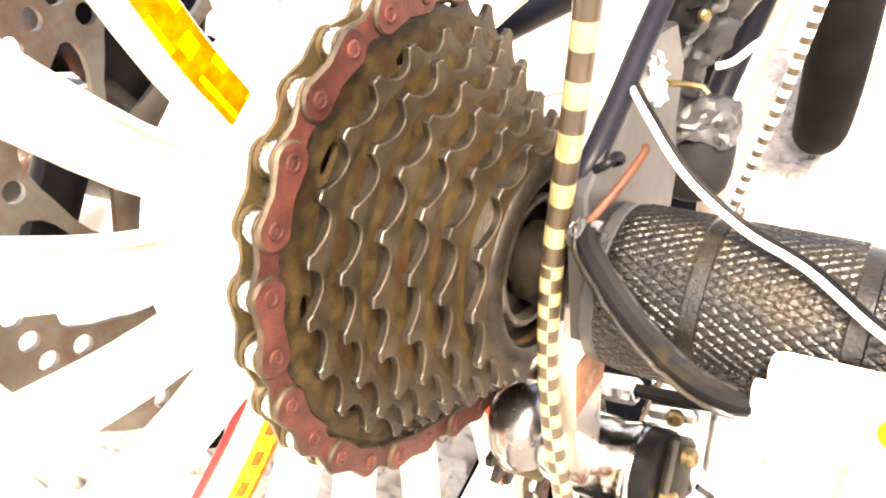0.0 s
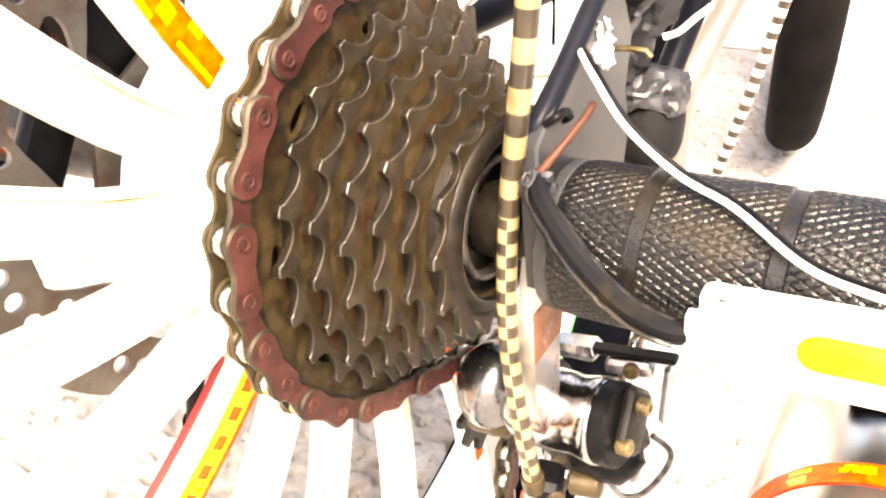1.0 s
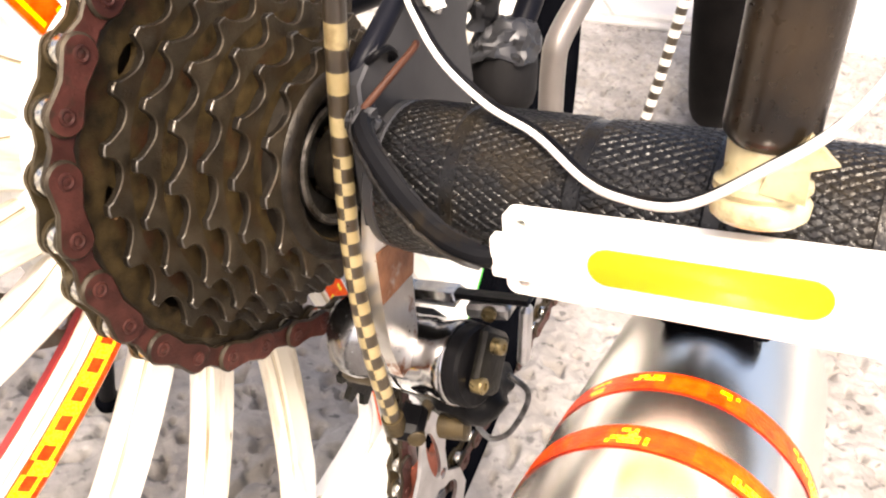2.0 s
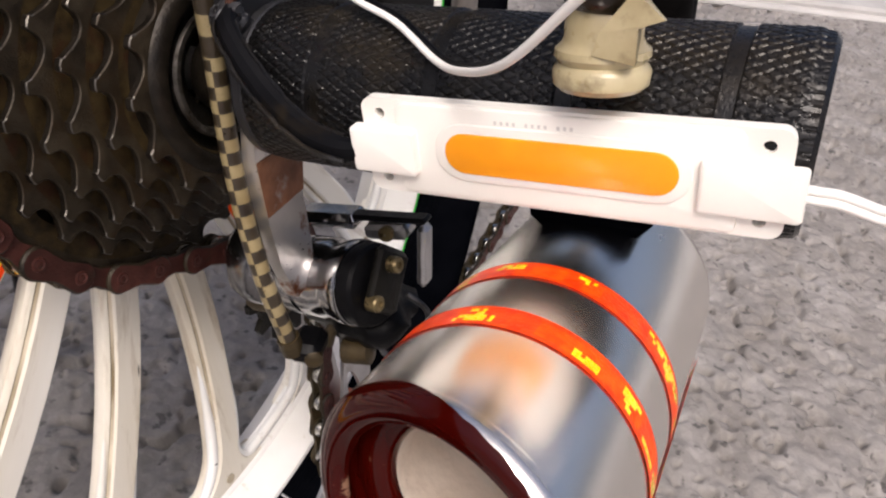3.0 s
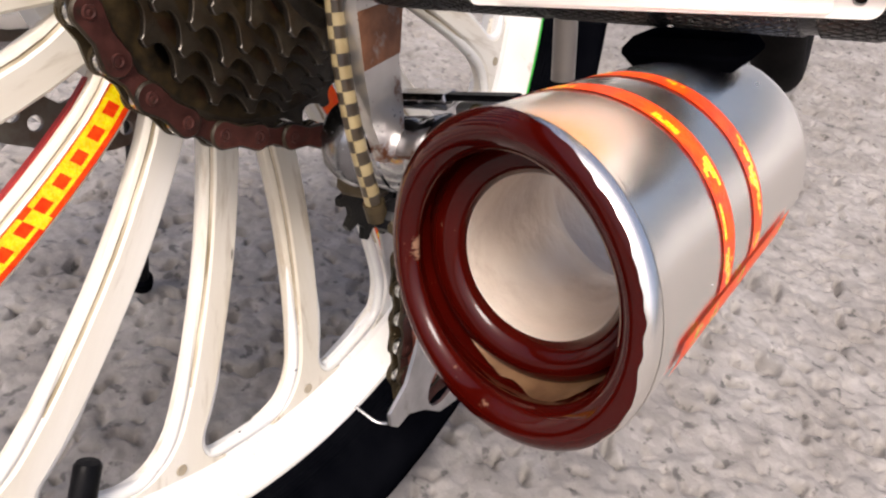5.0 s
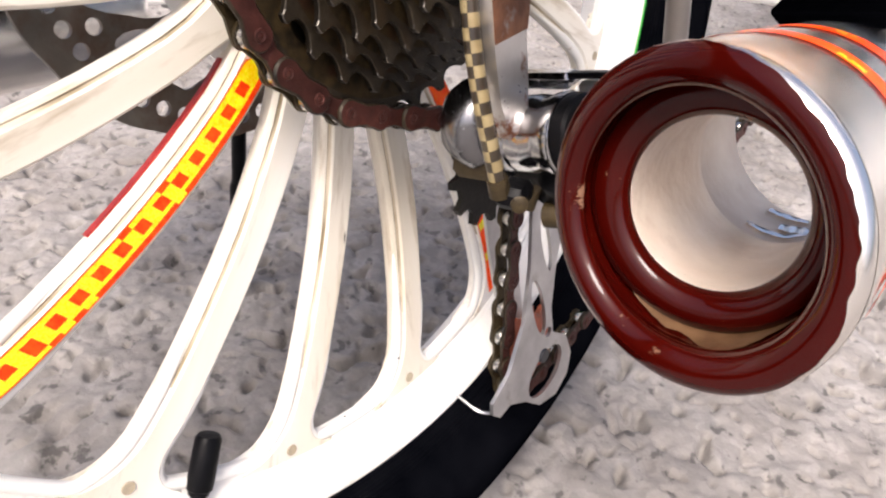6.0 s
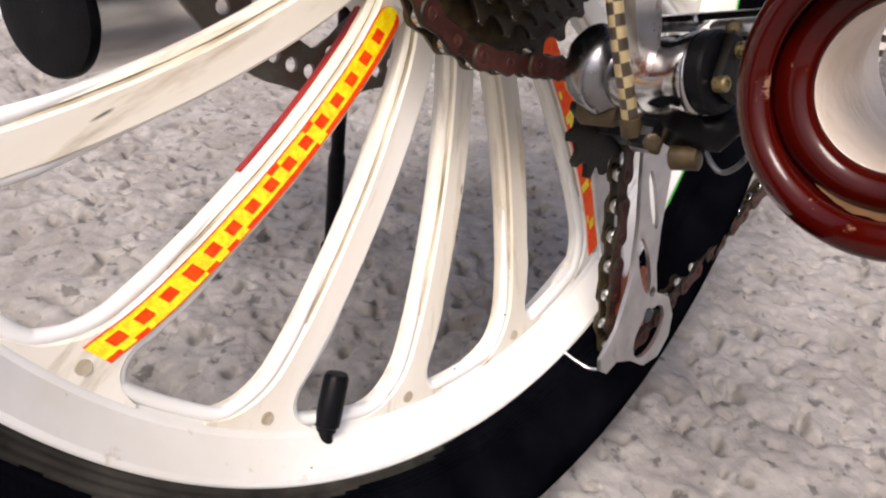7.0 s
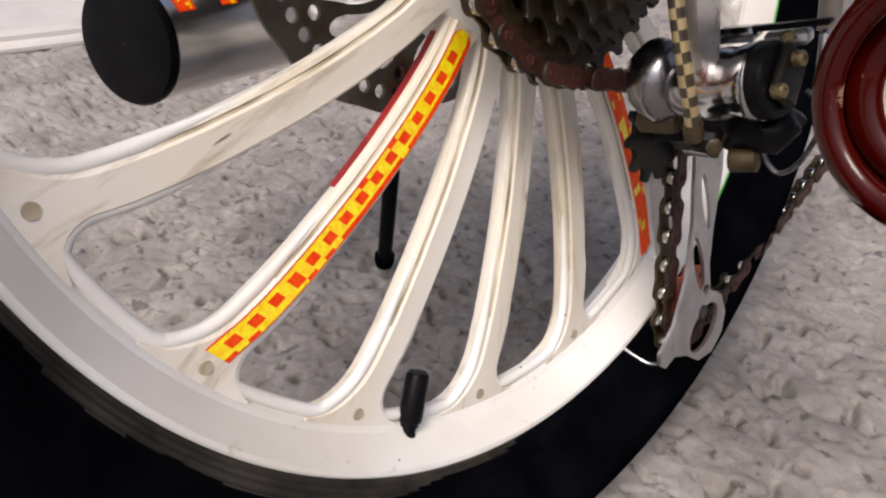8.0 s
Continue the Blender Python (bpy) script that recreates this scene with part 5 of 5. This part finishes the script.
def build_exhaust(name, mouth, way, label, black_end, side, lean, fit):
    m = exhaust_frame(mouth, way)
    t = thing(name, (mouth[0], mouth[1] + 35, mouth[2]), label, "exhaust pipe", "exhaust pipes", frame_of=fit)
    body = [(1.0, 24.42), (3, 24.45), (6, 24.38), (12, 24.3), (30, 24.3), (60, 24.3), (88, 24.2), (91, 24.0), (92, 23.4), (91, 23.0), (60, 22.9), (14, 22.9)]
    part("shell", placed(slanted(Shape().lathe(body, 96, slots=lambda i, j: 1 if i >= 9 else 0), lean), m), [STAINLESS, INNER_STEEL], t, "polished stainless steel shell")
    part("inner_tube", placed(Shape().lathe([(62.5, 22.95), (62, 22.5), (58, 20.6), (54, 18.3), (50, 16.4), (46, 15.0), (41, 13.9), (36, 13.5), (12.2, 13.5), (12, 14.0), (36, 14.1), (46, 15.6), (54, 18.9), (62.5, 22.95)], 96), m), INNER_STEEL, t, "scuffed bright inner tube flaring into the shell")
    if black_end:
        # Closes the mouth with a plain black disc.
        part("cap", placed(slanted(Shape().lathe([(-0.5, 0.1), (-0.8, 18), (0, 24.0), (1.5, 24.9), (4, 24.8), (4, 20)], 64), lean), m), BLACK_PLASTIC, t, "black disc across the mouth")
    else:
        part("lip", placed(slanted(Shape().lathe([(1.6 + 2.95 * math.cos(radians(q)), 21.6 + 2.85 * math.sin(radians(q))) for q in range(70, 281, 14)], 96), lean), m), STAINLESS, t, "bare steel rolled edge")
        rim, n = Shape(), 180
        inside = [(4.2, 19.6), (6.0, 20.4), (8.4, 20.5), (9.8, 20.2)] + [(11.8 + 3.3 * math.cos(radians(q)), 16.8 + 3.3 * math.sin(radians(q))) for q in range(90, 281, 19)] + [(14.3, 13.5)]
        cols = []
        for j in range(n):
            az = 2 * math.pi * j / n
            way = Vector((math.cos(az), math.sin(az), 0))
            begin = 80 + 74 * max(0.0, math.cos(az - 0.25)) ** 0.8 + 12 * noise.noise(way * 3.2) + 6 * noise.noise(way * 11)
            prof = [(1.6 + 3.1 * math.cos(radians(q)), 21.6 + 3.0 * math.sin(radians(q))) for q in [begin + (280 - begin) * k / 12 for k in range(13)]] + inside
            cols.append([(x, r * math.cos(az), r * math.sin(az)) for x, r in prof])
        rim.rings([[c[k] for c in cols] for k in range(len(cols[0]))], True, (False, False))
        part("red_rim", placed(slanted(rim, lean), m), RED_GLOSS, t, "glossy dark red painted rolled rim and throat")
        for ends, wide, lift in (([(84.5, -119), (86.5, -108), (88, -97)], 0.9, 0.5), ([(70.2, -121), (71.5, -110), (73.2, -100), (79, -92)], 0.7, 0.4), ([(78, -107), (79.5, -100), (81.5, -91)], 1.9, 0.5)):
            part("torn_strip", placed(torn_strip(ends, wide, lift), m), STAINLESS, t, "bright torn sliver of sheet steel")
            # Black strip painted in for the gap's darkness; the sheet is not cut.
            part("slit", placed(torn_strip([(u + wide + 0.5, a) for u, a in ends], 0.55, 0.0), m), NEAR_BLACK, t, "black strip drawn as a dark slit beside the torn metal")
        bare = Shape()
        prof = [(4.4, 20.45), (7.5, 20.6), (10.0, 19.8), (11.1, 18.7)]
        rows = []
        for j in range(33):
            a = -132 + 96 * j / 32
            w = math.sin(math.pi * min(1.0, (j + 0.5) / 33)) ** 0.7
            lo = 1 - w * (0.62 + 0.36 * math.exp(-((j - 19) / 3.2) ** 2) + 0.05 * math.sin(j * 0.9) + 0.10 * noise.noise(Vector((j * 0.55, 3, 1))))
            rows.append([(x, (r - 0.25) * math.cos(radians(a)), (r - 0.25) * math.sin(radians(a))) for x, r in [
                (np.interp(lo + (1 - lo) * q / 5, [0, 0.35, 0.75, 1], [p[0] for p in prof]), np.interp(lo + (1 - lo) * q / 5, [0, 0.35, 0.75, 1], [p[1] for p in prof])) for q in range(6)]])
        bare.rings(rows, False, (False, False))
        part("bare_patch", placed(slanted(bare, lean), m), pbr("bare_tan_metal", (0.11, 0.056, 0.027), (0.22, 0.125, 0.062), 160, (0.35, 0.5), 0.3, 0.3, 700), t, "bare tan patch where the red paint ends")
    a0, a1 = (172, -8) if side > 0 else (22, 200)
    part("tape_ring", placed(ring_tape(21.0 if side > 0 else 10.0, 27.3 if side > 0 else 19.0, 24.55, a0, a1, 5, 0.16), m), [TAPE_RED, TAPE_YELLOW, TAPE_ORANGE], t, "orange-red reflective tape ring")
    part("tape_ring", placed(ring_tape(39.6 if side > 0 else 34.0, 45.8 if side > 0 else 43.0, 24.52, a0, a1, 6, 0.16), m), [TAPE_RED, TAPE_YELLOW, TAPE_ORANGE], t, "orange-red reflective tape ring")
    q = -16 if side > 0 else 196
    # Added block, not a known part: gives the polished shell its dark reflection.
    part("hanger_strap", placed(Shape().box(shift(76, 1, 26.2) @ pose(0, 0, 0, 0, -4, 0), (20, 25, 6.0), 2.6), m), RUBBER, t, "black block added under the peg to darken the shell's reflection")
    part("tape_line", placed(ring_tape(4.5, 74, 24.8, q - 7, q + 7, 8, 0.10), m), [TAPE_RED, TAPE_YELLOW, TAPE_ORANGE], t, "orange-red reflective tape along the shell")


build_exhaust("exhaust_pipe", (115.4, -65.7, -43.8), (-0.032, 1, -0.081), "polished stainless exhaust tip with a dark red rim under the peg", False, 1, 0.27,
              BIKE @ nudge((115, -40, -45), (2.9, -3.9, 3.0), 1.02, (-0.8, -2.6, 0.2)))
build_exhaust("exhaust_pipe", (-188, -68, -34), (-0.30, 1, 0.0), "polished steel exhaust tip with a black end under the far peg", True, -1, 0.0, FAR_SIDE)


# ---- kickstand ----
STAND_FOOT = (-214, 63, -207)
def build_stand():
    t = thing("kickstand", STAND_FOOT, "black kickstand leg planted on the asphalt", "kickstand")
    a, b = Vector((-126, 34, -24)), Vector(STAND_FOOT)
    mid = a.lerp(b, 0.62)
    part("upper_leg", Shape().tube([a, mid], 3.8, 14), BLACK_PLASTIC, t)
    part("lower_leg", Shape().tube([a.lerp(b, 0.58), a.lerp(b, 0.6), a.lerp(b, 0.97)], [4.0, 4.9, 4.6], 14), BLACK_PLASTIC, t)
    part("rubber_foot", solid([(0, 0.1), (0, 5.8), (4, 6.6), (8, 6.6), (10, 4.6)], b, (a - b)), RUBBER, t)
    part("mount", Shape().box(shift(-124, 34, -18), (14, 26, 22), 4), BLACK_PLASTIC, t)


build_stand()

# ---- things farther off ----
check_cable("brake_cable", [(92, 106, 134), (96, 180, 196), (66, 320, 232), (38, 392, 196), (20, 400, 120), (4, 400, 45), (-8.5, 400, -7), (-15.7, 400, -37), (-25, 400, -72), (-37, 400, -114), (-43, 399, -138)],
            4.0, "cable in black and white chequered wrap hanging behind the wheel", "chequered cables", -400, 5.2, 5.2, 30, WHITE_WRAP,
            BIKE @ nudge((0, 400, 60), (13.7, 28.4, -18.1), 1.046, (0.7, -1.4, -4.7)))


def build_far_bicycle():
    """The wheel, guard and fork of a parked bicycle, upright on the asphalt."""
    here = pose(0.034, 0.775, 0, -12, 0, 99)
    t = thing("parked_bicycle", (0, 0, 0), "parked bicycle wheel with black tyre and grey mudguard stay", "bicycle", frame_of=here)
    R, r = 270.0, 25.0
    tyre = Shape()
    rings = []
    for i in range(97):
        a = 2 * math.pi * i / 96
        rings.append([((R - r + r * math.cos(b)) * math.sin(a), r * math.sin(b), R + (R - r + r * math.cos(b)) * math.cos(a)) for b in [2 * math.pi * j / 20 for j in range(20)]])
    tyre.rings(rings, True, (False, False))
    part("tyre", tyre, DUSTY_RUBBER, t)
    rim, rings = Shape(), []
    for i in range(97):
        a = 2 * math.pi * i / 96
        rings.append([(q * math.sin(a), y, R + q * math.cos(a)) for q, y in ((R - 76, -20), (R - 76, 20), (R - 92, 16), (R - 92, -16))])
    rim.rings(rings, True, (False, False))
    part("rim", rim, ALU, t)
    spoke = Shape().tube([(0, 0, 20), (0, 0, R - 90)], 1.6, 6).mesh("spoke", [ALU])
    for k in range(20):
        part("spoke", spoke, ALU, t, m=shift(0, 0, R * 0.001) @ pose(0, 0, 0, 0, 18 * k, 0))
    part("hub", placed(Shape().lathe([(-58, 8), (-56, 18), (56, 18), (58, 8)], 20), pose(0, 0, R, 0, 0, 90)), ALU, t)
    part("fork_blade", Shape().tube(smooth_path([(0, -60, R), (40, -60, R + 160), (110, -56, R + 420)]), 12, 14), FRAME_SAND, t)
    part("fork_blade", Shape().tube(smooth_path([(0, 60, R), (40, 60, R + 160), (110, 56, R + 420)]), 12, 14), FRAME_SAND, t)


build_far_bicycle()
